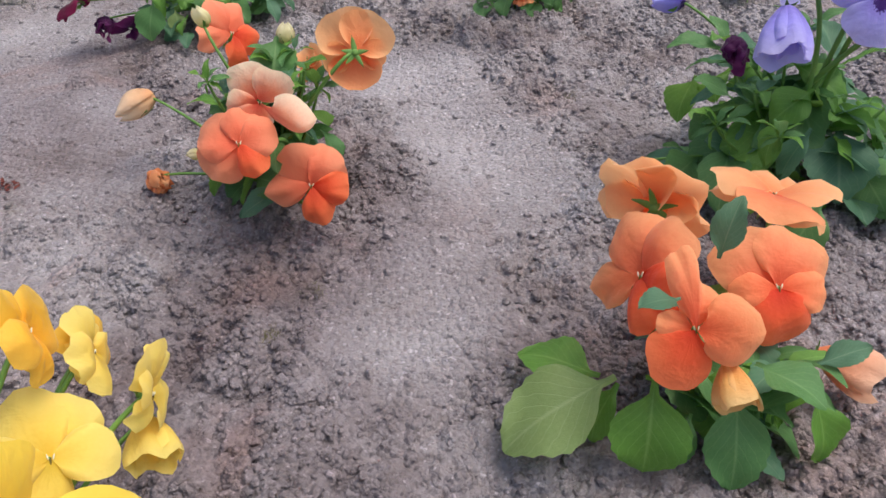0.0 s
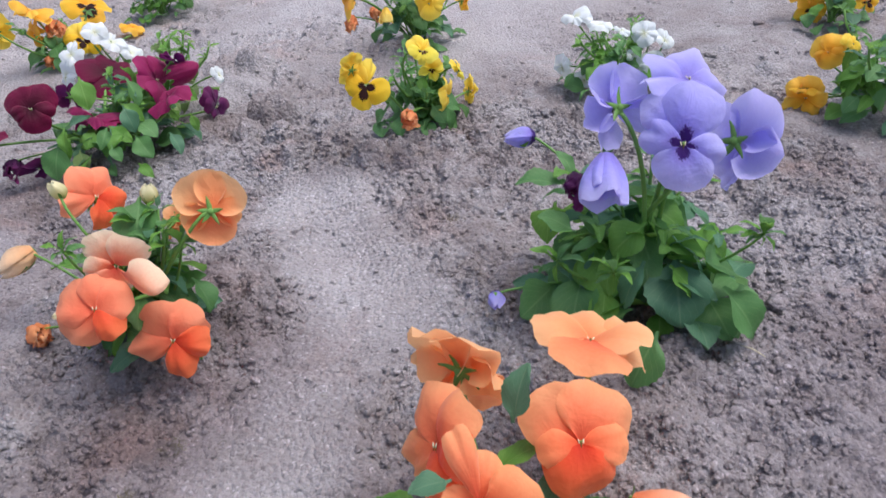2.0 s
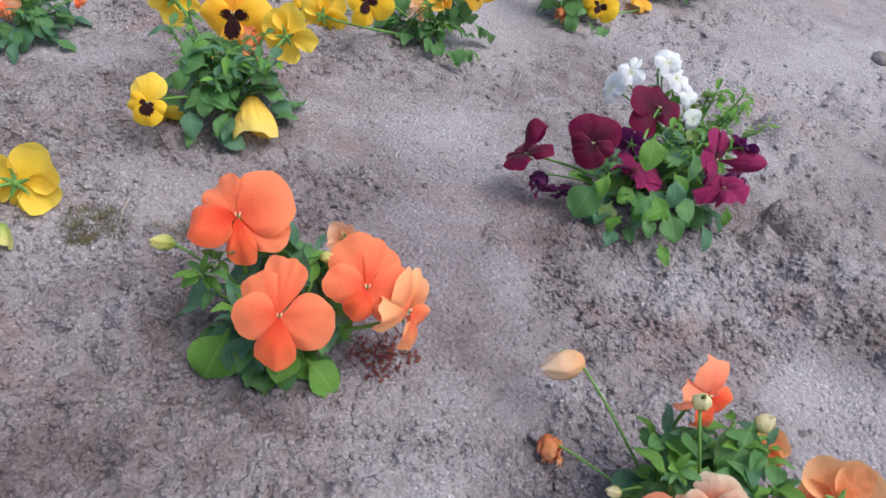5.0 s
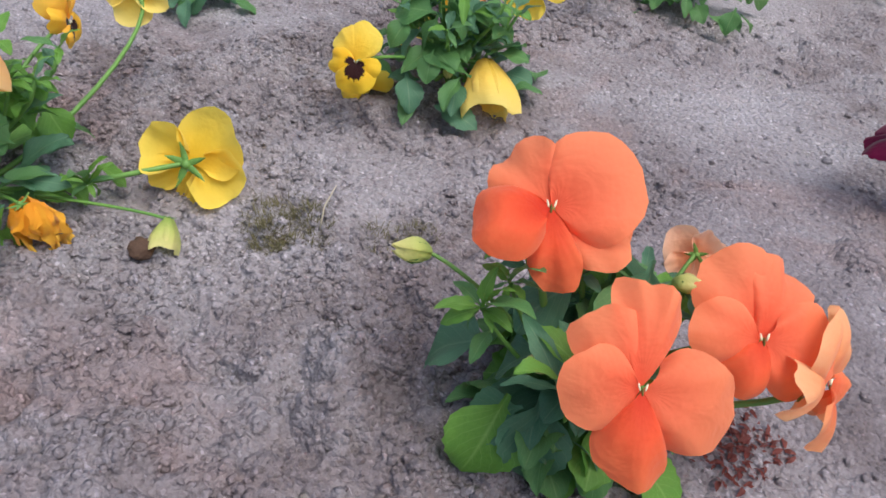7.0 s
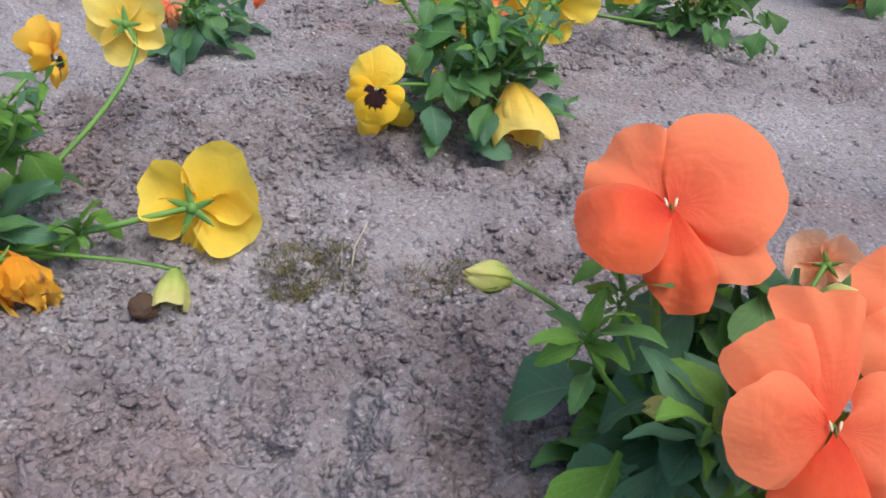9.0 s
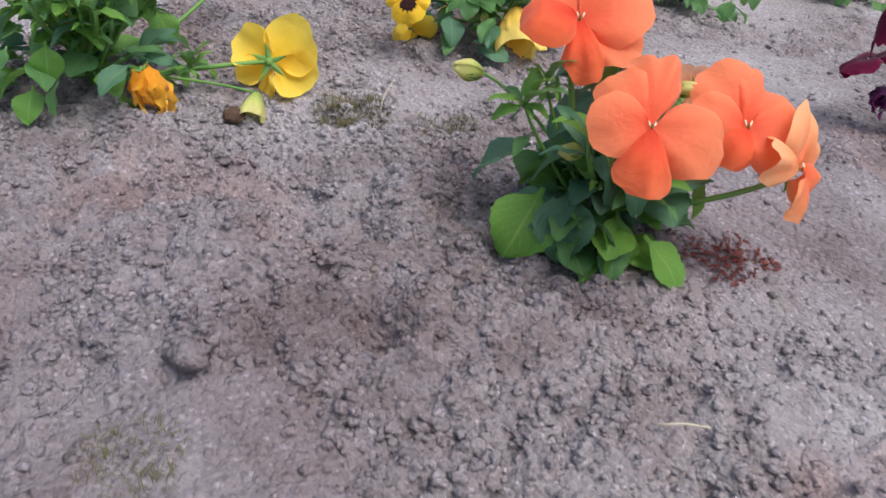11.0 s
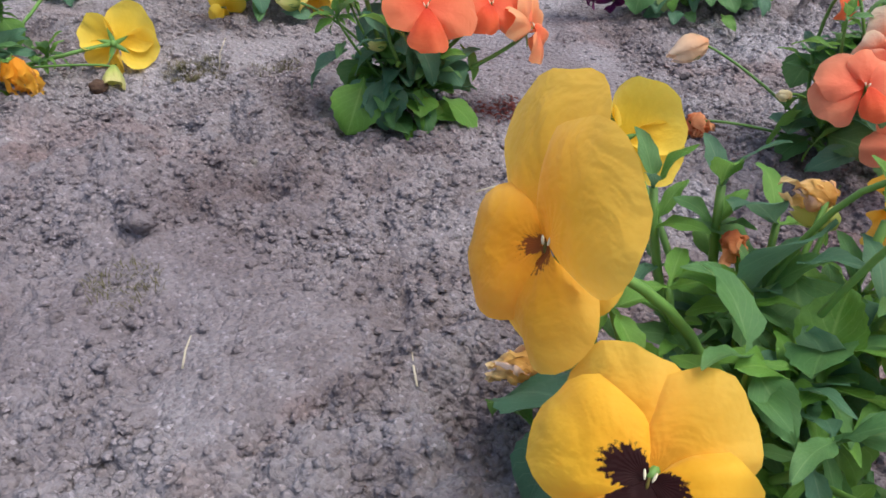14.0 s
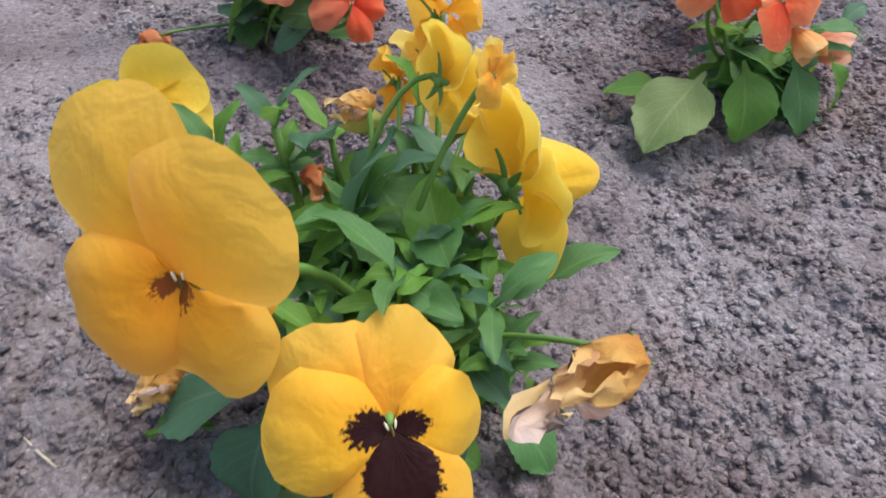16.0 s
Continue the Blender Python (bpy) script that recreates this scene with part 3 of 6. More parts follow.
def draw_stalks():
    """Builds the waiting stalks, each bowed so that it goes round the open flowers."""
    rnd = random.Random(5)
    for plant, root, out, rise, back, end, r0 in STALKS:
        best = None
        for k in range(30):
            bow = 0.0 if k == 0 else 0.035
            kink = Vector((rnd.uniform(-bow, bow), rnd.uniform(-bow, bow), 0))
            low = Vector((0, 0, rise * (0.75 if k == 0 else rnd.uniform(0.1, 0.9))))
            near = back if k == 0 else end + (back - end) * rnd.uniform(0.2, 1.0) + kink * 0.5 + Vector((0, 0, rnd.uniform(-0.03, 0.01)))
            pts = bezier(root, root + out * rnd.uniform(0.1, 0.5) + low + kink, near, end, 12)
            hits = 0
            for c, n, size in BLOOMS:
                if n is None:
                    continue
                own = (c - end).length < size * 0.2
                for p in (pts[2:-2] if own else pts[2:]):
                    d = p - c
                    h = d.dot(n)
                    if (d - n * h).length < 0.48 * size and (-0.07 if own else -0.12) * size < h < 0.03:
                        hits += 1
            if best is None or hits < best[0]:
                best = (hits, pts)
            if hits == 0:
                break
        pts = best[1]
        for p in pts:
            p.z = max(p.z, 0.004)
        part("stem", tube(pts, [r0 * (1.15 - 0.3 * i / 11) for i in range(12)]), STEM, plant)
    STALKS.clear()


def lifted(at, clear):
    """The place of a bloom, raised where the soil would bury it."""
    at = Vector(at)
    at.z = max(at.z, soil_height(at.x, at.y) + clear)
    return at


def flower(plant, colour, at, turn, size, tall=1.0, loose=10.0, form=""):
    """An open flower of a plant: a calyx that carries five petals and the eye. tall: how long its two top petals are; loose: how far its petals have gone out of place; form: the cut of its petals."""
    at = lifted(at, 0.25 * size)
    rnd = random.Random(int(at.x * 5000) * 7919 + int(at.y * 5000) * 31 + int(at.z * 5000))
    set_by_chance = not form
    form = form or rnd.choice(("plain", "round", "turned", "face", "crossed", "arched", "lopsided"))
    m = pose(*at, *turn) @ Matrix.Scale(size, 4)
    stem_to(plant, BASES[plant.name], at, m, size)
    BLOOMS.append((at, (m.to_3x3() @ Vector((0, 0, 1))).normalized(), size))
    head = part("flower", rnd.choice(CALYX), None, plant, "", m)
    if form in VIEW_FORMS and not set_by_chance:
        loose = min(loose, 3.0)
    for shape in FORMS[form]:
        part("petal", petal_data(form, shape, colour, rnd.randrange(7)), None, head, "",
             pose(0, 0, 0, rnd.uniform(-loose, loose), rnd.uniform(-loose, loose), rnd.uniform(-6, 6)) @ Matrix.Scale(tall if shape.startswith("upper") else 1.0, 4))
    part("eye", EYE_MESH, None, head, "pale yellow bearded eye", Matrix.Scale(1.05, 4))
    return head


def wrapped(seed, length, width, closed, nu=25, nv=9):
    """Petals rolled into a bud (closed near 1) or hanging as a bell (closed near 0), along +z."""
    rnd = random.Random(seed)
    ph = rnd.uniform(0, 6.3)
    rows = []
    for i in range(nv):
        s = i / (nv - 1)
        row = []
        for j in range(nu):
            a = 2 * math.pi * j / (nu - 1) * 1.12
            if closed > 0.5:
                r = 0.5 * width * math.sin(math.pi * min(1.0, 0.12 + 0.80 * s)) ** 0.8
            else:
                r = 0.5 * width * (0.24 + 0.72 * math.sin(1.75 * s) ** 0.9)
            r *= 1 + (0.08 + 0.06 * (1 - closed) * s) * math.sin(5 * a + ph + 1.5 * s) + 0.04 * math.sin(11 * a + ph)
            r *= 1 - 0.12 * j / (nu - 1)
            z = length * (s + 0.08 * s * math.sin(3 * a + ph) + (1 - closed) * 0.05 * s * math.sin(5 * a))
            row.append((r * math.cos(a) * 1.0, r * math.sin(a) * 0.86, z))
        rows.append(row)
    return sheet("petals", rows, nu, nv)


def bud(plant, colour, at, turn, size):
    at = lifted(at, 0.3 * size)
    m = pose(*at, *turn) @ Matrix.Scale(size, 4)
    stem_to(plant, BASES[plant.name], at, m, size * 1.2)
    BLOOMS.append((at, None, size))
    head = part("bud", RND.choice(BUD_CALYX), None, plant, "", m @ Matrix.Scale(1.4, 4))
    me = wrapped(RND.randrange(9999), 0.86, 0.74, 1.0)
    me.materials.append(PETAL[colour])
    part("petal", me, None, head, "closed petals", Matrix.Translation((0, 0, -0.12)) @ Matrix.Scale(0.85, 4))
    return head


def bell(plant, colour, at, turn, size):
    at = lifted(at, 0.4 * size)
    m = pose(*at, *turn) @ Matrix.Scale(size, 4)
    BLOOMS.append((at, None, size))
    m = m @ Matrix.Translation((0, 0, -0.45))
    stem_to(plant, BASES[plant.name], m.translation, m, size)
    head = part("flower", RND.choice(CALYX), None, plant, "", m)
    for k in range(2):
        me = wrapped(RND.randrange(9999), 0.95 - 0.2 * k, 1.0 - 0.2 * k, 0.0)
        me.materials.append(PETAL[colour])
        part("petal", me, None, head, "drooping folded petals", Matrix.Translation((0, 0, -0.08)) @ pose(0, 0, 0, 0, 0, 70 * k))
    return head


def wilted(plant, colour, at, turn, size, slim=1.0):
    """A faded flower whose petals have shrunk into a twisted, crumpled rag. slim: how wide it is to its length."""
    at = lifted(at, 0.4 * size)
    m = pose(*at, *turn) @ Matrix.Scale(size, 4)
    BLOOMS.append((at, None, size))
    m = m @ Matrix.Translation((0, 0, -0.35))
    stem_to(plant, BASES[plant.name], m.translation, m, size)
    head = part("flower", RND.choice(CALYX), None, plant, "", m @ Matrix.Diagonal((1.25 * slim, 1.25 * slim, 1.25, 1.0)))
    for k in range(5):
        rnd = random.Random(RND.randrange(99999))
        rows, ph, tw, lean = [], rnd.uniform(0, 6.3), rnd.uniform(0.8, 2.4), rnd.uniform(-0.25, 0.25)
        long = rnd.uniform(0.55, 1.05)
        off = Vector((rnd.uniform(0, 40), rnd.uniform(0, 40), 0))
        for i in range(13):
            s = i / 12
            row = []
            for j in range(11):
                t = 2 * j / 10 - 1
                a = tw * s + 1.1 * t * (1 - 0.4 * s)
                r = 0.10 + 0.17 * math.sin(math.pi * min(1.0, 0.15 + 0.85 * s)) ** 1.2
                p = Vector((math.cos(a) * r + lean * s, math.sin(a) * r, long * s * (1 - 0.15 * t * t)))
                p += Vector((noise.noise(p * 7 + off), noise.noise(p * 7 - off), noise.noise(p * 8 + off * 2))) * 0.17 * (0.3 + s)
                row.append(p[:])
            rows.append(row)
        me = sheet("petal", rows, 11, 13)
        me.materials.append(PETAL[colour if k % 2 else WITHER.get(colour, colour)])
        part("petal", me, None, head, "withered petal", Matrix.Translation((0, 0, -0.1)) @ pose(0, 0, 0, rnd.uniform(-10, 10), rnd.uniform(-10, 10), 72 * k + rnd.uniform(-20, 20)))
    return head


WITHER = {"wilt": "wilt_gold", "bud_yellow": "wilt_gold"}


# ---- leaves, one unit long along +y, upper side +z ----
def leaf_mesh(width, droop, fold, teeth, seed, nu=7, nv=17):
    rnd = random.Random(seed)
    ph, twist = rnd.uniform(0, 6.3), rnd.uniform(-0.25, 0.25)
    rows = []
    for i in range(nv):
        s = i / (nv - 1)
        row = []
        if s < 0.16:
            w = 0.028 + 0.02 * s / 0.16
        else:
            q = (s - 0.16) / 0.84
            w = 0.5 * width * (math.sin(math.pi * q ** 0.78) ** 0.72) + 0.012
            w *= 1 + teeth * (0.5 - abs((q * 7.0) % 1 - 0.5)) * 1.6 - 0.2 * teeth
        for j in range(nu):
            t = 2 * j / (nu - 1) - 1
            z = fold * abs(t) * w * 2 - droop * s * s + 0.10 * s * math.sin(math.pi * s) + 0.035 * math.sin(11 * s + 3 * t + ph) * abs(t)
            y = s * (1 - 0.18 * droop * s)
            row.append((t * w, y, z + twist * t * w * s))
        rows.append(row)
    return sheet("leaf", rows, nu, nv)


LEAF_MESHES = {}


def leaf_data(shape, colour, variant):
    key = (shape, colour, variant)
    if key not in LEAF_MESHES:
        rnd = random.Random(variant * 17 + len(shape))
        if shape == "round":
            me = leaf_mesh(rnd.uniform(0.58, 0.72), rnd.uniform(0.05, 0.26), rnd.uniform(0.05, 0.22), 0.20, variant + 50)
        elif shape == "narrow":
            me = leaf_mesh(rnd.uniform(0.20, 0.30), rnd.uniform(0.05, 0.35), rnd.uniform(0.10, 0.3), 0.26, variant + 80, 5, 13)
        else:
            me = leaf_mesh(rnd.uniform(0.40, 0.52), rnd.uniform(0.05, 0.30), rnd.uniform(0.08, 0.25), 0.24, variant + 110)
        me.materials.append(LEAF[colour])
        LEAF_MESHES[key] = me
    return LEAF_MESHES[key]


def leaf(plant, shape, colour, root, tip, size_w=1.0, roll=0.0, variant=None):
    """A leaf from its root to its tip."""
    root, tip = Vector(root), Vector(tip)
    d = tip - root
    y = d.normalized()
    x = y.cross(Vector((0, 0, 1)))
    x = x.normalized() if x.length > 1e-3 else Vector((1, 0, 0))
    z = x.cross(y)
    rot = Matrix((x, y, z)).transposed().to_4x4()
    m = Matrix.Translation(root) @ rot @ pose(0, 0, 0, 0, roll, 0) @ Matrix.Diagonal((d.length * size_w, d.length, d.length, 1))
    return part("leaf", leaf_data(shape, colour, RND.randrange(5) if variant is None else variant), None, plant, "", m)


def in_the_way(root, end):
    """True where a leaf would pierce or cover an open flower."""
    for c, n, size in BLOOMS:
        if (c - end).length > 0.14:
            continue
        if n is None:
            if min((root.lerp(end, k) - c).length for k in (0.5, 1.0)) < 0.6 * size:
                return True
            continue
        for k in (0.35, 0.7, 1.0):
            d = root.lerp(end, k) - c
            h = d.dot(n)
            side = (d - n * h).length
            if (side < 0.56 * size and -0.16 * size < h < 0.020) or (side < 0.42 * size and 0 < h < 0.035):
                return True
    return False


def foliage(plant, spread, height, count, shoots, seed, tones=("leaf", "leaf", "leaf_blue", "leaf_fresh"), big=0.05):
    """A dense rosette of stalked leaves with upright leafy shoots."""
    rnd = random.Random(seed)
    b = Vector(BASES[plant.name])
    draw_stalks()
    if b.y > 0.8:
        # the plants further in are finer and denser in leaf
        big, count, shoots = 0.78 * big, int(1.5 * count), int(1.4 * shoots)
    for k in range(count):
        a = 2.39996 * k + rnd.uniform(-0.5, 0.5)
        q = (k + 0.5) / count
        out = Vector((math.cos(a), math.sin(a), 0))
        l = big * rnd.uniform(0.65, 1.1)
        end = b + out * spread * (0.30 + 0.70 * q ** 0.8) * rnd.uniform(0.75, 1.1)
        end.z = b.z + max(0.005, height * (1.0 - 0.95 * q) * rnd.uniform(0.55, 1.05))
        back = (out * rnd.uniform(0.5, 1.0) + Vector((rnd.uniform(-0.5, 0.5), rnd.uniform(-0.5, 0.5), rnd.uniform(-0.8, 0.35)))).normalized()
        root = end - back * l
        root.z = max(root.z, b.z + 0.006)
        if in_the_way(root, end):
            end.z, root.z = b.z + (end.z - b.z) * 0.45, b.z + (root.z - b.z) * 0.45
            if in_the_way(root, end):
                continue
        leaf(plant, rnd.choice(("round", "round", "oval")), rnd.choice(tones), root, end, rnd.uniform(0.9, 1.15), rnd.uniform(-35, 35))
    for k in range(shoots):
        a = 2.39996 * k + rnd.uniform(0, 0.8)
        out = Vector((math.cos(a), math.sin(a), 0))
        top = b + out * spread * rnd.uniform(0.20, 0.85) + Vector((0, 0, height * rnd.uniform(0.75, 1.15)))
        pts = bezier(b + Vector((0, 0, 0.003)), b + out * 0.008 + Vector((0, 0, height * 0.5)), top - out * 0.006 - Vector((0, 0, height * 0.3)), top, 7)
        if any(in_the_way(pts[i], pts[i + 1]) for i in range(2, 6)):
            top = b + (top - b) * 0.55
            pts = bezier(b + Vector((0, 0, 0.003)), b + Vector((0, 0, height * 0.25)), top - out * 0.006 - Vector((0, 0, height * 0.15)), top, 7)
            if any(in_the_way(pts[i], pts[i + 1]) for i in range(2, 6)):
                continue
        part("shoot", tube(pts, [0.0019 - 0.0001 * i for i in range(7)], 6), STEM, plant)
        for j in range(11):
            c = 2.4 * j + rnd.uniform(-0.4, 0.4)
            o2 = Vector((math.cos(c), math.sin(c), 0))
            p = pts[1 + j].copy() if j < 6 else (top if j < 9 else pts[5].copy())
            l = big * rnd.uniform(0.45, 0.85)
            tip = p + o2 * l * rnd.uniform(0.5, 0.9) + Vector((0, 0, l * rnd.uniform(-0.25, 0.75)))
            if in_the_way(p, tip):
                continue
            leaf(plant, rnd.choice(("narrow", "narrow", "oval")), rnd.choice(tones + ("leaf_fresh",)), p, tip, rnd.uniform(0.9, 1.25), rnd.uniform(-30, 30))


def twig(plant, tip):
    """A thin green shoot from the crown of a plant to the heart of a leaf tuft."""
    tip, b = Vector(tip), Vector(BASES[plant.name])
    out = Vector((tip.x - b.x, tip.y - b.y, 0))
    pts = bezier(b + Vector((0, 0, 0.004)), b + out * 0.35 + Vector((0, 0, tip.z * 0.3)), tip - out * 0.15 - Vector((0, 0, tip.z * 0.25)), tip, 8)
    return part("shoot", tube(pts, [0.0016 - 0.0001 * i for i in range(8)], 6), STEM, plant)


def tuft(plant, tip, length, count, thick, seed):
    """A stout leafy shoot with a rosette of narrow leaves at its top."""
    rnd = random.Random(seed)
    tip, b = Vector(tip), Vector(BASES[plant.name])
    out = Vector((tip.x - b.x, tip.y - b.y, 0))
    pts = bezier(b + Vector((0, 0, 0.004)), b + out * 0.4 + Vector((0, 0, tip.z * 0.35)), tip - out * 0.1 - Vector((0, 0, tip.z * 0.3)), tip, 9)
    part("shoot", tube(pts, [thick * (1.0 - 0.04 * i) for i in range(9)], 8), STEM, plant)
    for k in range(count):
        a = 2.39996 * k + rnd.uniform(-0.3, 0.3)
        q = k / max(1, count - 1)
        root = pts[8 - int(3 * q)]
        l = length * rnd.uniform(0.65, 1.1)
        end = root + Vector((math.cos(a), math.sin(a), 0)) * l * (0.35 + 0.5 * q) + Vector((0, 0, l * (0.85 - 0.8 * q)))
        if not in_the_way(root, end):
            leaf(plant, rnd.choice(("narrow", "narrow", "oval")), rnd.choice(("leaf", "leaf_fresh", "leaf_blue")), root, end, rnd.uniform(0.9, 1.2), rnd.uniform(-30, 30))


BASES = {}


def pansy(x, y, label, group=""):
    """The empty base of one plant, standing on the soil."""
    ob = new("pansy_plant")
    ob.empty_display_size = 0.02
    BASES[ob.name] = (x, y, soil_height(x, y))
    return tagged(ob, label, "flower", group or "pansies in the bed")


# ---- soil ----
def lattice(ix, iy, seed):
    h = (ix.astype(np.int64) * 374761393 + iy.astype(np.int64) * 668265263 + seed * 974634777) & 0xFFFFFFFF
    h = ((h ^ (h >> 13)) * 1274126177) & 0xFFFFFFFF
    return ((h ^ (h >> 16)) & 0xFFFF) / 65535.0


def grain(x, y, seed):
    ix, iy = np.floor(x), np.floor(y)
    fx, fy = x - ix, y - iy
    fx, fy = fx * fx * (3 - 2 * fx), fy * fy * (3 - 2 * fy)
    a, b = lattice(ix, iy, seed), lattice(ix + 1, iy, seed)
    c, d = lattice(ix, iy + 1, seed), lattice(ix + 1, iy + 1, seed)
    return (a + (b - a) * fx) * (1 - fy) + (c + (d - c) * fx) * fy


def fractal(x, y, scale, octaves, seed):
    total, amp, norm = 0.0, 1.0, 0.0
    for k in range(octaves):
        total = total + amp * grain(x * scale + 17.3 * k, y * scale - 9.1 * k, seed + k)
        norm += amp
        scale, amp = scale * 2.07, amp * 0.55
    return total / norm


# where the soil was patted smooth and where it was dug over: x, y, radius
PATTED = ((-0.010, 0.535, 0.045), (0.020, 0.545, 0.030), (-0.045, 0.535, 0.030), (-0.015, 0.870, 0.050), (-0.010, 0.930, 0.045), (0.000, 0.810, 0.040), (0.030, 0.770, 0.040), (0.065, 0.710, 0.040), (0.035, 0.660, 0.030), (0.013, 0.616, 0.025),
          (-0.373, 0.326, 0.045), (-0.400, 0.362, 0.040), (-0.471, 0.397, 0.030), (-0.640, 0.722, 0.035), (-0.498, 1.015, 0.060), (-0.513, 0.960, 0.045), (-0.613, 1.291, 0.080), (-0.050, 1.316, 0.060), (0.295, 1.671, 0.150), (0.562, 1.363, 0.110), (-0.160, 1.840, 0.150),
          (-0.400, 0.850, 0.050), (-0.300, 0.760, 0.050), (-0.250, 0.700, 0.035))
LOOSE = ((0.020, 0.300, 0.100), (-0.060, 0.220, 0.070), (0.360, 0.680, 0.100), (0.320, 0.500, 0.090), (0.420, 0.850, 0.100), (0.060, 0.430, 0.060), (0.072, 0.571, 0.030), (0.144, 0.930, 0.100), (0.050, 1.020, 0.100), (-0.060, 0.980, 0.070), (-0.062, 0.803, 0.030), (-0.050, 0.720, 0.035), (-0.140, 0.590, 0.060), (-0.160, 0.500, 0.070),
         (-0.548, 0.428, 0.050), (-0.600, 0.459, 0.050), (-0.318, 0.311, 0.040), (-0.329, 0.283, 0.040), (-0.100, 0.250, 0.040), (-0.615, 0.544, 0.060), (-0.512, 0.860, 0.035), (-0.816, 0.758, 0.070), (-0.240, 0.930, 0.060), (-0.150, 1.250, 0.090), (-0.700, 0.480, 0.060))
# low swells and hollows of the bed: x, y, radius, height
SWELLS = ((-0.010, 0.535, 0.050, -0.009), (-0.012, 0.870, 0.060, -0.010), (0.030, 0.770, 0.055, -0.011), (0.070, 0.700, 0.050, -0.008), (0.060, 1.020, 0.110, 0.014), (-0.250, 1.050, 0.140, 0.014), (-0.170, 1.310, 0.075, 0.024), (-0.060, 0.790, 0.035, 0.012), (-0.130, 0.680, 0.075, 0.008), (-0.140, 0.610, 0.030, -0.006),
          (-0.475, 0.487, 0.014, -0.016), (-0.436, 0.500, 0.013, -0.012), (-0.282, 0.345, 0.017, -0.017), (-0.565, 0.440, 0.050, 0.012), (-0.610, 0.470, 0.040, 0.008), (-0.820, 0.765, 0.070, 0.012), (-0.562, 0.570, 0.010, -0.010), (-0.511, 0.590, 0.014, -0.012), (-0.158, 0.504, 0.012, -0.012), (-0.613, 1.291, 0.070, -0.012), (0.280, 0.690, 0.100, 0.008), (-0.690, 0.850, 0.090, 0.008))
# single clods that stand out of it: x, y, radius across, height, stretch along y
CLODS = ((-0.556, 0.594, 0.022, 0.016, 0.9), (-0.530, 0.566, 0.020, 0.016, 1.2), (-0.540, 0.612, 0.017, 0.009, 0.8), (-0.615, 0.544, 0.010, 0.012, 0.9), (-0.472, 0.514, 0.021, 0.010, 0.9), (-0.455, 0.545, 0.015, 0.008, 0.9), (-0.311, 0.366, 0.024, 0.010, 0.6), (-0.255, 0.362, 0.014, 0.008, 0.8),
         (-0.100, 1.112, 0.036, 0.036, 0.8), (-0.054, 0.982, 0.020, 0.020, 0.9), (-0.020, 0.990, 0.016, 0.011, 1.0), (0.030, 0.965, 0.021, 0.018, 0.9), (0.075, 0.958, 0.017, 0.010, 1.0), (0.051, 1.351, 0.032, 0.022, 0.7), (-0.125, 1.060, 0.024, 0.020, 0.8), (-0.080, 1.040, 0.020, 0.018, 1.0), (0.120, 0.975, 0.020, 0.012, 0.9), (0.160, 1.000, 0.018, 0.011, 1.0), (-0.030, 1.060, 0.018, 0.012, 1.0),
         (-0.160, 1.300, 0.030, 0.022, 0.8), (-0.110, 1.270, 0.020, 0.012, 1.0), (-0.200, 1.330, 0.022, 0.012, 0.9), (0.018, 0.628, 0.016, 0.005, 0.45), (0.003, 0.618, 0.012, 0.005, 0.5), (0.036, 0.636, 0.010, 0.005, 0.5), (-0.162, 0.488, 0.014, 0.009, 0.8), (-0.140, 0.470, 0.012, 0.008, 1.0), (-0.510, 0.880, 0.020, 0.010, 0.7), (-0.360, 0.880, 0.018, 0.009, 0.9))


def rough_mask(x, y):
    """1 where the soil lies in loose crumbs, 0 where it has been patted smooth."""
    m = fractal(x + 3.0, y, 5.0, 3, 40)
    for spots, push in ((PATTED, -0.42), (LOOSE, 0.30)):
        for cx, cy, r in spots:
            m = m + push * np.exp(-((x - cx) ** 2 + (y - cy) ** 2) / (r * r))
    m = m + 0.18 * (fractal(x, y, 34.0, 2, 77) - 0.5)
    return np.clip((m - 0.33) / 0.20, 0.0, 1.0)


def lumps(x, y, cell, seed):
    """Height of round lumps thrown together, in units of the cell."""
    u, v = x / cell, y / cell
    ix, iy = np.floor(u), np.floor(v)
    best = np.zeros_like(u)
    for dx in (-1, 0, 1):
        for dy in (-1, 0, 1):
            cx, cy = ix + dx, iy + dy
            px, py = cx + lattice(cx, cy, seed), cy + lattice(cx, cy, seed + 1)
            r = 0.36 + 0.50 * lattice(cx, cy, seed + 2) ** 1.3
            best = np.maximum(best, np.sqrt(np.maximum(0.0, r * r - (u - px) ** 2 - (v - py) ** 2)) * (0.55 + 0.45 * lattice(cx, cy, seed + 3)))
    return best


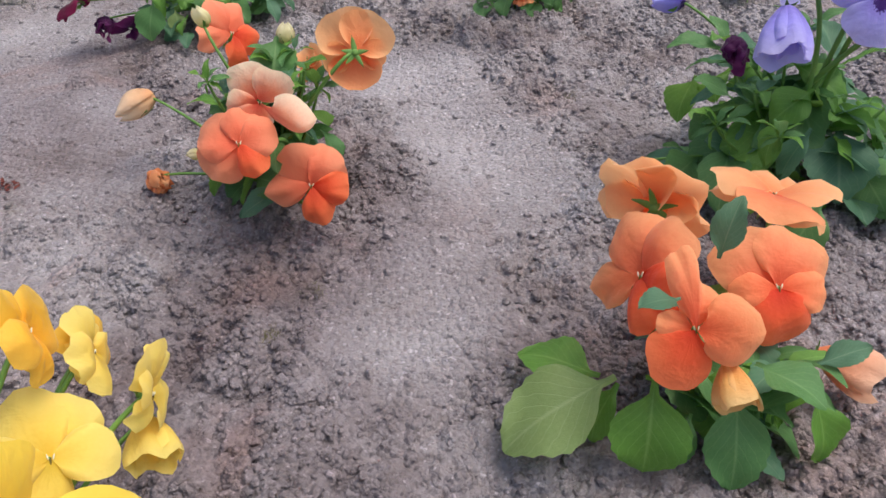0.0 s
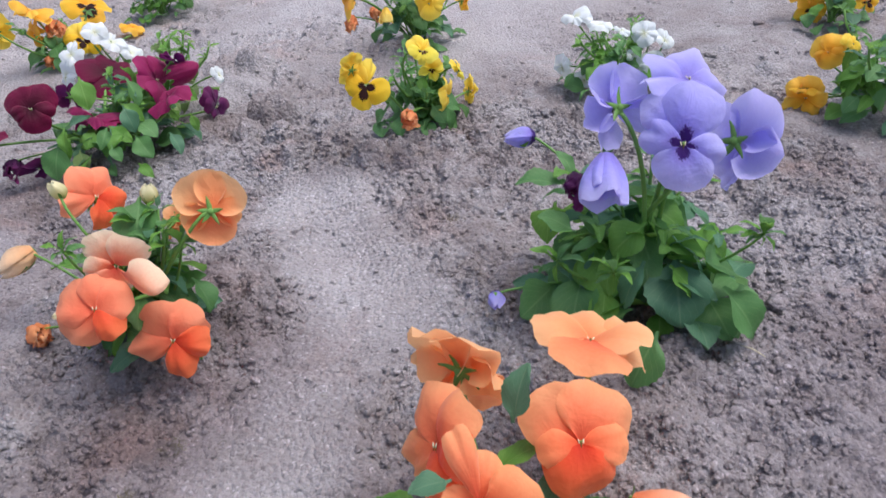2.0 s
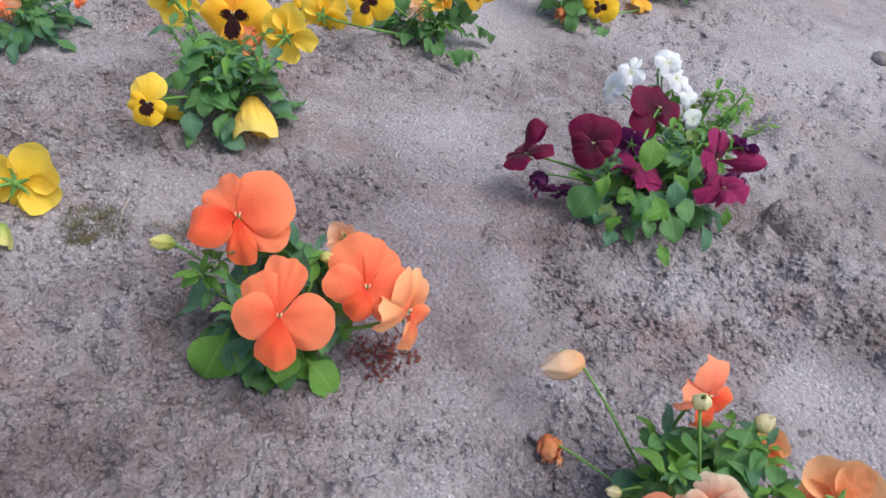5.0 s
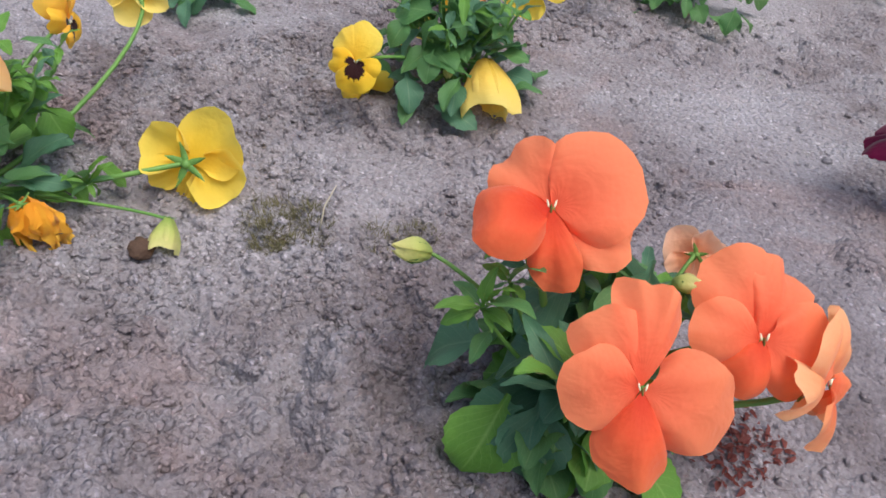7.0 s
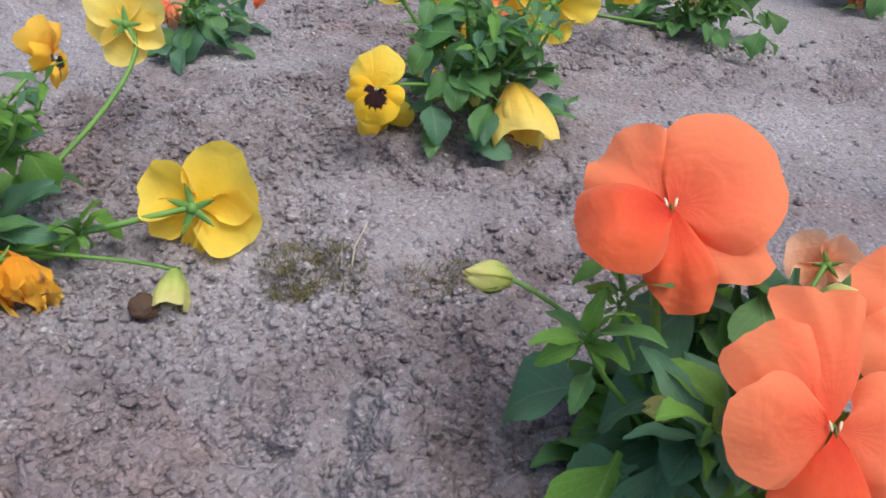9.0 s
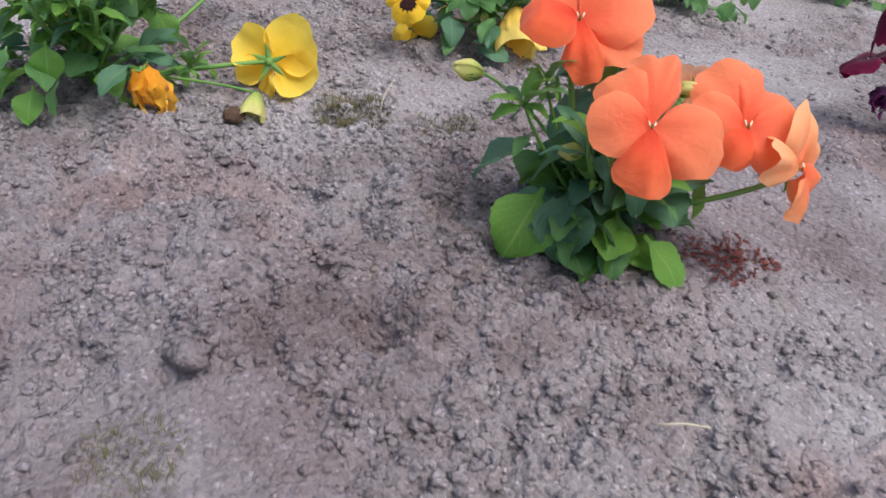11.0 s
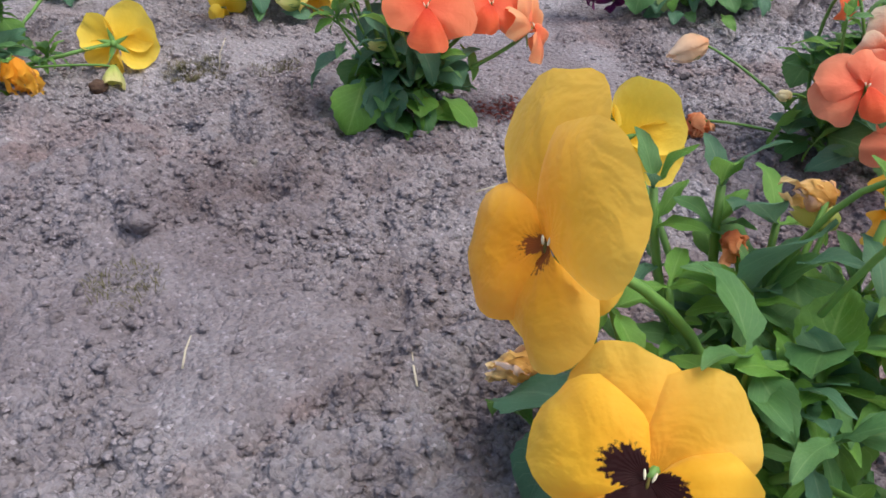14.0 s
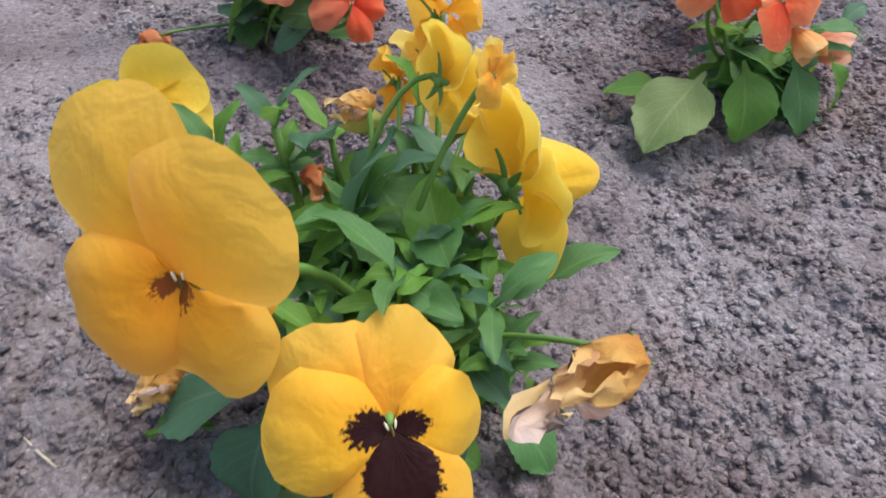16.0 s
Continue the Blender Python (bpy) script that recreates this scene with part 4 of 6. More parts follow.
def relief(x, y):
    x, y = np.asarray(x, float), np.asarray(y, float)
    rough = rough_mask(x, y)
    wx = x + 0.0095 * (fractal(x, y, 110.0, 3, 71) - 0.5)
    wy = y + 0.0095 * (fractal(x, y, 110.0, 3, 81) - 0.5)
    h = 0.020 * (fractal(x, y, 3.0, 2, 5) - 0.5) + 0.015 * (fractal(x, y, 9.0, 3, 15) - 0.5)
    for cx, cy, r, up in SWELLS:
        h = h + up * np.exp(-((wx - cx) ** 2 + (wy - cy) ** 2) / (r * r))
    # fine relief only inside the bed, coarse relief a little way beyond
    beyond = np.maximum.reduce([y - 1.10, 0.16 - y, x - 0.56, -0.98 - x, np.zeros_like(x)])
    close = np.clip(1.0 - beyond / 0.12, 0.0, 1.0)
    bed = np.clip(1.0 - np.maximum.reduce([y - 2.3, 0.10 - y, x - 1.0, -1.5 - x, np.zeros_like(x)]) / 0.3, 0.0, 1.0)
    rough = rough * bed
    knob = np.zeros_like(x)
    for cx, cy, r, up, along in CLODS:
        d = ((wx - cx) / r) ** 2 + ((wy - cy) / (r * along)) ** 2
        knob = np.maximum(knob, up * np.sqrt(np.clip(1.0 - d, 0.0, 1.0)))
    h = h + knob
    h = h + rough ** 1.5 * 0.0150 * lumps(wx, wy, 0.036, 33) + rough * 0.0102 * lumps(wx + 0.3, wy, 0.0170, 23)
    h = h + close * (0.15 + 0.85 * rough) * 0.0064 * lumps(wx, wy, 0.0080, 13)
    h = h + close * (0.0012 + 0.0042 * rough) * (fractal(x, y, 130.0, 3, 31) - 0.5)
    # the crust of the patted soil is scored by shallow, slanting furrows
    h = h + close * (1.0 - rough) * 0.0012 * np.sin(620.0 * (0.25 * x + y) + 9.0 * fractal(x, y, 25.0, 2, 95)) * np.clip(4.0 * (fractal(x, y, 16.0, 2, 99) - 0.5), 0.0, 1.0)
    return h - 0.0105 * rough


def soil_height(x, y):
    return float(relief(np.array([x]), np.array([y]))[0])


def spaced(stops, far):
    """Lines of the grid: even steps between the stops, then growing steps to the far edge."""
    out = []
    for lo, hi, step in stops:
        out += list(np.arange(lo, hi, step))
    s, p = stops[-1][2], out[-1]
    while p < far:
        s *= 1.08
        p += s
        out.append(p)
    s, p = stops[0][2], out[0]
    while p > -far:
        s *= 1.08
        p -= s
        out.insert(0, p)
    return np.array(out)


gx = spaced([(-1.50, -0.98, 0.007), (-0.98, 0.56, 0.0022), (0.56, 1.0, 0.007)], 60.0)
gy = spaced([(0.16, 1.14, 0.0022), (1.14, 2.25, 0.006)], 60.0)
GX, GY = np.meshgrid(gx, gy)
fade = np.clip(1.6 - np.hypot(GX, GY) / 4.0, 0.05, 1.0)
GZ = relief(GX, GY) * fade
nx, ny = len(gx), len(gy)
idx = np.arange(nx * ny).reshape(ny, nx)
quads = np.stack([idx[:-1, :-1], idx[:-1, 1:], idx[1:, 1:], idx[1:, :-1]], -1).reshape(-1, 4)
me = bpy.data.meshes.new("ground")
me.vertices.add(nx * ny)
me.vertices.foreach_set("co", np.stack([GX, GY, GZ], -1).astype(np.float32).ravel())
me.loops.add(quads.size)
me.loops.foreach_set("vertex_index", quads.astype(np.int32).ravel())
me.polygons.add(len(quads))
me.polygons.foreach_set("loop_start", np.arange(0, quads.size, 4, dtype=np.int32))
me.polygons.foreach_set("use_smooth", np.ones(len(quads), dtype=bool))
me.update(calc_edges=True)
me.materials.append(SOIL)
tagged(new("ground", me), "dry grey-brown sandy soil of a flower bed", "soil", kind="structure")


def crumbs(count, lo, hi, area, seed, name, label, keep_rough=True):
    """Loose lumps of soil scattered over an area, as one object."""
    rng = np.random.default_rng(seed)
    bm = bmesh.new()
    if hi < 0.0018:
        # the smallest ones are plain five-sided knobs
        bmesh.ops.create_cone(bm, segments=5, radius1=1.1, radius2=0.0, depth=1.5)
        bmesh.ops.delete(bm, geom=[f for f in bm.faces if len(f.verts) == 5], context="FACES")
    else:
        bmesh.ops.create_icosphere(bm, subdivisions=1 if hi < 0.006 else 2, radius=1.0)
        # the underside lies in the soil
        bmesh.ops.delete(bm, geom=[v for v in bm.verts if v.co.z < -0.9], context="VERTS")
    bmesh.ops.triangulate(bm, faces=bm.faces[:])
    bm.verts.index_update()
    base = np.array([v.co[:] for v in bm.verts])
    tri = np.array([[v.index for v in f.verts] for f in bm.faces])
    bm.free()
    x = rng.uniform(area[0], area[1], count * 4)
    y = rng.uniform(area[2], area[3], count * 4)
    if keep_rough:
        ok = rng.random(count * 4) < 0.05 + 0.95 * rough_mask(x, y) * np.clip((fractal(x, y, 30.0, 3, 55) - 0.38) / 0.16, 0.1, 1.0)
        x, y = x[ok], y[ok]
    x, y = x[:count], y[:count]
    n = len(x)
    r = lo + (hi - lo) * rng.random(n) ** 2.6
    z = relief(x, y) + r * rng.uniform(-0.25, 0.40, n)
    v = base[None] * (1 + rng.uniform(-0.38, 0.38, (n, len(base), 1)))
    v = v * (r[:, None] * rng.uniform(0.75, 1.25, (n, 3)) * np.array([1.15, 1.15, 0.68]))[:, None, :]
    a = rng.uniform(0, 6.28, n)
    c, s = np.cos(a)[:, None], np.sin(a)[:, None]
    v = np.stack([v[..., 0] * c - v[..., 1] * s + x[:, None], v[..., 0] * s + v[..., 1] * c + y[:, None], v[..., 2] + z[:, None]], -1)
    f = (tri[None] + (np.arange(n) * len(base))[:, None, None]).reshape(-1, 3)
    me = bpy.data.meshes.new(name)
    me.vertices.add(n * len(base))
    me.vertices.foreach_set("co", v.astype(np.float32).ravel())
    me.loops.add(f.size)
    me.loops.foreach_set("vertex_index", f.astype(np.int32).ravel())
    me.polygons.add(len(f))
    me.polygons.foreach_set("loop_start", np.arange(0, f.size, 3, dtype=np.int32))
    me.polygons.foreach_set("use_smooth", np.ones(len(f), dtype=bool))
    me.update(calc_edges=True)
    me.materials.append(CRUMB)
    return tagged(new(name, me), label, "soil", kind="stuff")


crumbs(52000, 0.0013, 0.0034, (-0.98, 0.54, 0.17, 1.08), 1, "soil_crumbs", "loose crumbs of dry grey soil")
crumbs(42000, 0.0006, 0.0017, (-0.98, 0.54, 0.17, 1.08), 4, "soil_grit", "fine grit of dry grey soil")
crumbs(7500, 0.0014, 0.0044, (-1.4, 1.0, 1.06, 2.2), 2, "soil_crumbs", "loose crumbs of dry grey soil")
crumbs(260, 0.003, 0.0075, (-1.2, 0.8, 0.25, 2.1), 3, "soil_clods", "larger clods of crumbly grey soil")

for spot in ((-1.42, -0.95, 1.80, 2.05), (-0.95, -0.60, 2.06, 2.20), (-0.6, -0.1, 2.14, 2.25), (-0.1, 0.26, 2.05, 2.15), (0.24, 0.48, 1.94, 2.04), (0.44, 0.68, 1.80, 1.92)):
    dark_ob = crumbs(520, 0.003, 0.012, spot, 7, "damp_clods", "dark clods of damp soil along the fence", False)
    dark_ob.data.materials[0] = STONE

# ---- white fences at the edge of the bed ----
def rod(name, a, b, r, parent, sides=6):
    a, b = Vector(a), Vector(b)
    return part(name, tube([a, a.lerp(b, 0.5), b], [r, r, r], sides), WHITE, parent)


def box(bm, lo, hi, bevel=0.0):
    lo, hi = Vector(lo), Vector(hi)
    made = bmesh.ops.create_cube(bm, size=1.0, matrix=Matrix.Translation((lo + hi) / 2) @ Matrix.Diagonal((*(hi - lo), 1)))
    if bevel:
        bmesh.ops.bevel(bm, geom=list({e for v in made["verts"] for e in v.link_edges}), offset=bevel, segments=2, affect="EDGES")


def fence_post(x, y, h, r, label):
    ob = new("fence_post")
    tagged(ob, label, "fence post", "posts of the fence", "")
    me = tube([Vector((x, y, -0.05)), Vector((x, y, h * 0.5)), Vector((x, y, h))], [r, r, r], 16)
    part("tube", me, WHITE, ob)
    bm = bmesh.new()
    bmesh.ops.create_uvsphere(bm, u_segments=14, v_segments=8, radius=r * 1.15, matrix=Matrix.Translation((x, y, h)) @ Matrix.Diagonal((1, 1, 0.5, 1)))
    part("cap", bm, WHITE, ob)
    bm = bmesh.new()
    box(bm, (x - r * 1.3, y - r * 1.3, 0.055), (x + r * 1.3, y + r * 1.3, 0.085), 0.004)
    part("clamp", bm, WHITE, ob)
    return ob


def wire_panel(a, b, low, high, pitch):
    """A welded panel: upright wires between pairs of level wires, near the foot and higher up."""
    ob = new("wire_fence_panel")
    tagged(ob, "white coated wire mesh fence panel", "fence", "panels of the wire fence", "")
    a, b = Vector(a), Vector(b)
    n = int((b - a).length / pitch)
    side = (b - a).normalized().cross(Vector((0, 0, 1))) * 0.0062
    for z in (low, low + 0.012, low + 0.030, low + 0.042, low + 0.15, low + 0.30, low + 0.45, high - 0.04, high):
        rod("level_wire", a + side + Vector((0, 0, z)), b + side + Vector((0, 0, z)), 0.0030, ob)
    one = tube([Vector((0, 0, low - 0.012)), Vector((0, 0, (low + high) / 2)), Vector((0, 0, high + 0.02))], [0.0036] * 3, 6)
    one.materials.append(WHITE)
    for k in range(n + 1):
        part("upright_wire", one, None, ob, "", Matrix.Translation(a.lerp(b, (k + 0.5) / (n + 1))))
    return ob


fence_post(-0.622, 2.236, 0.85, 0.026, "white round metal fence post in the soil")
fence_post(0.690, 1.835, 0.85, 0.026, "white round metal fence post in the soil")
wire_panel((-1.52, 2.02, 0), (-0.654, 2.240, 0), 0.030, 0.80, 0.052)
wire_panel((-0.590, 2.243, 0), (-0.145, 2.262, 0), 0.014, 0.80, 0.052)
wire_panel((-0.138, 2.260, 0), (0.256, 2.109, 0), 0.014, 0.80, 0.052)
wire_panel((0.262, 2.106, 0), (0.668, 1.852, 0), 0.014, 0.80, 0.052)


def board_panel(a, b, height):
    ob = new("white_fence")
    tagged(ob, "white panelled board fence beside the bed", "fence", "panels of the board fence", "")
    a, b = Vector(a), Vector(b)
    d = (b - a)
    m = Matrix.Translation(a) @ pose(0, 0, 0, 0, 0, math.degrees(math.atan2(d.y, d.x)))
    l = d.length
    for k in range(3):
        bm = bmesh.new()
        box(bm, (0.03, -0.012, 0.012 + 0.075 * k), (l - 0.03, 0.012, 0.082 + 0.075 * k), 0.004)
        part("board", bm, WHITE, ob, "", m)
    bm = bmesh.new()
    box(bm, (0.03, -0.026, height - 0.05), (l - 0.03, 0.026, height), 0.005)
    part("rail", bm, WHITE, ob, "", m)
    n = int(l / 0.09)
    bm = bmesh.new()
    box(bm, (-0.006, -0.006, 0.236), (0.006, 0.006, height - 0.048), 0.002)
    me = bpy.data.meshes.new("bar")
    bm.to_mesh(me)
    bm.free()
    me.materials.append(WHITE)
    for k in range(n):
        part("bar", me, None, ob, "", m @ Matrix.Translation((0.07 + 0.09 * k, 0, 0)))
    return ob


def board_post(x, y, h):
    ob = new("board_fence_post")
    tagged(ob, "square white post of the board fence", "fence post", "posts of the board fence", "")
    bm = bmesh.new()
    box(bm, (x - 0.035, y - 0.035, -0.05), (x + 0.035, y + 0.035, h), 0.005)
    part("shaft", bm, WHITE, ob)
    bm = bmesh.new()
    box(bm, (x - 0.042, y - 0.042, h + 0.001), (x + 0.042, y + 0.042, h + 0.02), 0.006)
    part("cap", bm, WHITE, ob)
    return ob


board_post(-1.50, 1.86, 0.80)
board_post(-1.49, 1.36, 0.80)
board_post(-1.48, 0.40, 0.80)
board_panel((-1.49, 1.40, 0), (-1.50, 1.82, 0), 0.78)
board_panel((-1.48, 0.44, 0), (-1.49, 1.32, 0), 0.78)


def stone(x, y, r, seed, label="rough dark stone or soil clod near the fence"):
    rnd = random.Random(seed)
    bm = bmesh.new()
    bmesh.ops.create_icosphere(bm, subdivisions=3, radius=1.0)
    off = Vector((rnd.uniform(0, 50), rnd.uniform(0, 50), 0))
    for v in bm.verts:
        k = 1 + 0.30 * noise.noise(v.co * 1.3 + off) + 0.12 * noise.noise(v.co * 4 + off)
        v.co = Vector((v.co.x * r * 1.2, v.co.y * r, v.co.z * r * 0.75)) * k
    for f in bm.faces:
        f.smooth = True
    me = bpy.data.meshes.new("stone")
    bm.to_mesh(me)
    bm.free()
    me.materials.append(STONE)
    ob = new("stone", me)
    ob.matrix_world = pose(x, y, soil_height(x, y) + r * 0.35, 0, 0, rnd.uniform(0, 360))
    return tagged(ob, label, "stone", "stones along the fence")


# the lump at (-0.05, 1.72) stands for a clod of soil, the others are stones
for k, (x, y, r) in enumerate(((0.300, 2.03, 0.027), (0.240, 2.06, 0.022), (0.178, 2.12, 0.016), (0.234, 1.90, 0.013), (0.130, 2.13, 0.013), (-0.05, 1.72, 0.014), (0.372, 1.985, 0.016), (0.425, 1.955, 0.024), (0.485, 1.915, 0.021), (0.540, 1.885, 0.026), (0.600, 1.850, 0.019), (0.070, 2.16, 0.011), (0.010, 2.18, 0.010))):
    stone(x, y, r, 60 + k)


def tufts(spots, blade, count, material, name, label, seed, lean=0.6):
    rnd = random.Random(seed)
    feet = []
    for x, y, r in spots:
        for k in range(count):
            a, q = rnd.uniform(0, 6.28), rnd.random() ** 0.5 * r
            feet.append((x + math.cos(a) * q, y + math.sin(a) * q))
    feet = np.array(feet)
    level = relief(feet[:, 0], feet[:, 1]) - 0.001
    verts, faces = [], []
    for (x, y), z in zip(feet.tolist(), level.tolist()):
        p = Vector((x, y, z))
        l, b = blade * rnd.uniform(0.5, 1.2), rnd.uniform(0, 6.28)
        o = Vector((math.cos(b), math.sin(b), 0))
        s = Vector((-o.y, o.x, 0)) * blade * 0.035
        mid, tip = p + o * l * lean * 0.4 + Vector((0, 0, l * 0.55)), p + o * l * lean + Vector((0, 0, l * rnd.uniform(0.5, 0.9)))
        i = len(verts)
        verts += [p - s, p + s, mid + s * 0.8, mid - s * 0.8, tip]
        faces += [(i, i + 1, i + 2, i + 3), (i + 3, i + 2, i + 4)]
    me = bpy.data.meshes.new(name)
    me.from_pydata(verts, [], faces)
    me.materials.append(material)
    return tagged(new(name, me), label, "grass" if material is GRASS else "moss", kind="stuff")


tufts([(-0.60 + 0.075 * k, 2.185 - 0.012 * k, 0.055) for k in range(9)] + [(0.05, 1.94, 0.05), (-0.35, 2.02, 0.05), (-0.48, 2.06, 0.05), (0.40, 1.93, 0.05), (0.52, 1.86, 0.05)], 0.013, 260, MOSS, "moss_band", "low olive-brown moss along the fence", 5, 0.9)
tufts([(-0.58 + 0.16 * k, 2.16 - 0.015 * k, 0.05) for k in range(5)], 0.020, 40, GRASS, "grass_tufts", "short thin grass along the fence", 6)

# the road on the far side of the fence
bm = bmesh.new()
edge = [(-1.70, 2.18), (-0.62, 2.46), (-0.10, 2.44), (0.34, 2.26), (0.95, 1.86), (2.6, 0.6)]
near = [bm.verts.new((x, y, 0.022)) for x, y in edge]
far = [bm.verts.new((x * 3.0, y * 3.0 + 4.0, 0.022)) for x, y in edge]
foot = [bm.verts.new((x, y, -0.04)) for x, y in edge]
for k in range(len(edge) - 1):
    bm.faces.new((near[k], near[k + 1], far[k + 1], far[k]))
    bm.faces.new((foot[k], foot[k + 1], near[k + 1], near[k]))
me = bpy.data.meshes.new("road")
bm.to_mesh(me)
bm.free()
me.materials.append(ROAD)
tagged(new("road", me), "grey worn asphalt road behind the wire fence", "road", kind="structure")

# ---- pansies ----
plant = pansy(0.155, 0.462, "orange pansy with broad pale lower leaves")
flower(plant, "orange", (0.177, 0.479, 0.073), (46, 4, 2), 0.0560, form="face")
flower(plant, "orange_pale", (0.195, 0.547, 0.081), (-13, 2, -14), 0.0732, loose=18)
flower(plant, "orange", (0.104, 0.463, 0.096), (54, -29, -47), 0.0560, form="arched")
flower(plant, "orange_pale", (0.120, 0.510, 0.105), (89, 13, 150), 0.0584)
flower(plant, "orange", (0.122, 0.434, 0.090), (57, 5, 5), 0.0460, form="tongue")
bell(plant, "peach", (0.219, 0.464, 0.030), (99, 35, 62), 0.0320)
bell(plant, "peach_yellow", (0.141, 0.423, 0.064), (118, 8, 9), 0.0220)
foliage(plant, 0.05, 0.045, 24, 3, 1, big=0.055)
leaf(plant, "round", "leaf_pale", (0.095, 0.452, 0.041), (0.036, 0.430, 0.012), 0.95, 0, 1)
leaf(plant, "round", "leaf_fresh", (0.093, 0.472, 0.018), (0.049, 0.493, 0.020), 1.10, 0, 2)
leaf(plant, "round", "leaf_fresh", (0.111, 0.439, 0.052), (0.106, 0.412, 0.006), 1.00, 0, 0)
leaf(plant, "oval", "leaf_fresh", (0.097, 0.451, 0.036), (0.078, 0.436, 0.006), 1.10, 0, 3)
leaf(plant, "round", "leaf", (0.149, 0.433, 0.049), (0.147, 0.406, 0.006), 0.80, 0, 1)
leaf(plant, "round", "leaf_fresh", (0.188, 0.436, 0.042), (0.198, 0.421, 0.006), 0.90, 0, 4)
leaf(plant, "oval", "leaf_blue", (0.181, 0.434, 0.066), (0.206, 0.438, 0.074), 1.00, 20, 0)
leaf(plant, "round", "leaf", (0.152, 0.432, 0.069), (0.176, 0.408, 0.072), 1.00, 0, 3)
leaf(plant, "oval", "leaf_blue", (0.142, 0.474, 0.097), (0.149, 0.483, 0.127), 1.00, 0, 2)
leaf(plant, "round", "leaf_blue", (0.111, 0.429, 0.113), (0.092, 0.422, 0.117), 1.10, 0, 2)
leaf(plant, "round", "leaf", (0.131, 0.436, 0.030), (0.120, 0.423, 0.006), 1.00, 0, 2)

plant = pansy(-0.120, 0.680, "orange and peach pansy with buds")
flower(plant, "salmon", (-0.123, 0.612, 0.086), (47, 5, 5), 0.0540, form="leaning")
flower(plant, "salmon", (-0.083, 0.620, 0.048), (62, 5, 5), 0.0540, form="arched")
flower(plant, "salmon", (-0.140, 0.696, 0.126), (61, 28, 59), 0.0472)
flower(plant, "orange_pale", (-0.051, 0.676, 0.118), (118, -2, -178), 0.0500, form="face")
flower(plant, "folded", (-0.112, 0.637, 0.103), (97, 20, 26), 0.0440, form="bladed")
bud(plant, "bud_peach", (-0.227, 0.725, 0.065), (107, -28, -57), 0.0300)
wilted(plant, "wilt_deep", (-0.216, 0.675, 0.012), (83, 16, 25), 0.0244)
bud(plant, "cream", (-0.104, 0.700, 0.118), (0, 12, 18), 0.0150)
bud(plant, "cream", (-0.146, 0.666, 0.146), (19, -5, -11), 0.0138)
flower(plant, "orange_pale", (-0.091, 0.706, 0.096), (137, 20, 145), 0.0300)
bud(plant, "cream", (-0.162, 0.641, 0.063), (68, -34, -35), 0.0110)
foliage(plant, 0.06, 0.095, 44, 12, 2, big=0.042)
leaf(plant, "round", "leaf", (-0.107, 0.687, 0.044), (-0.079, 0.701, 0.049), 1.00, 0, 1)
leaf(plant, "oval", "leaf", (-0.111, 0.651, 0.067), (-0.105, 0.620, 0.063), 1.00, 0, 2)
leaf(plant, "oval", "leaf_fresh", (-0.141, 0.646, 0.097), (-0.168, 0.655, 0.100), 0.80, 0, 1)
twig(plant, (-0.111, 0.685, 0.108))
leaf(plant, "narrow", "leaf", (-0.111, 0.685, 0.108), (-0.092, 0.687, 0.110), 1.15, -17, 0)
leaf(plant, "narrow", "leaf_fresh", (-0.111, 0.685, 0.108), (-0.099, 0.690, 0.101), 1.15, 15, 1)
leaf(plant, "narrow", "leaf_fresh", (-0.111, 0.685, 0.108), (-0.110, 0.680, 0.098), 1.15, 8, 2)
leaf(plant, "narrow", "leaf", (-0.111, 0.685, 0.108), (-0.118, 0.682, 0.098), 1.15, 20, 3)
leaf(plant, "narrow", "leaf_fresh", (-0.111, 0.685, 0.108), (-0.127, 0.680, 0.105), 1.15, 9, 4)
leaf(plant, "narrow", "leaf_fresh", (-0.111, 0.685, 0.108), (-0.118, 0.671, 0.125), 1.15, -24, 0)
leaf(plant, "narrow", "leaf", (-0.111, 0.685, 0.108), (-0.117, 0.677, 0.131), 1.15, -20, 1)
leaf(plant, "narrow", "leaf_fresh", (-0.111, 0.685, 0.108), (-0.101, 0.692, 0.125), 1.15, -3, 2)
leaf(plant, "narrow", "leaf_fresh", (-0.111, 0.685, 0.108), (-0.097, 0.685, 0.123), 1.15, -16, 3)
twig(plant, (-0.081, 0.678, 0.092))
leaf(plant, "narrow", "leaf", (-0.081, 0.678, 0.092), (-0.062, 0.680, 0.097), 1.15, 17, 0)
leaf(plant, "narrow", "leaf_fresh", (-0.081, 0.678, 0.092), (-0.072, 0.684, 0.082), 1.15, -13, 1)
leaf(plant, "narrow", "leaf_fresh", (-0.081, 0.678, 0.092), (-0.083, 0.672, 0.086), 1.15, -14, 2)
leaf(plant, "narrow", "leaf", (-0.081, 0.678, 0.092), (-0.087, 0.664, 0.093), 1.15, 5, 3)
leaf(plant, "narrow", "leaf_fresh", (-0.081, 0.678, 0.092), (-0.094, 0.673, 0.096), 1.15, 18, 4)
leaf(plant, "narrow", "leaf_fresh", (-0.081, 0.678, 0.092), (-0.084, 0.666, 0.119), 1.15, 12, 0)
leaf(plant, "narrow", "leaf", (-0.081, 0.678, 0.092), (-0.074, 0.681, 0.112), 1.15, 17, 1)
leaf(plant, "narrow", "leaf_fresh", (-0.081, 0.678, 0.092), (-0.065, 0.680, 0.108), 1.15, -3, 2)
twig(plant, (-0.142, 0.635, 0.119))
leaf(plant, "narrow", "leaf", (-0.142, 0.635, 0.119), (-0.127, 0.635, 0.125), 1.15, 22, 0)
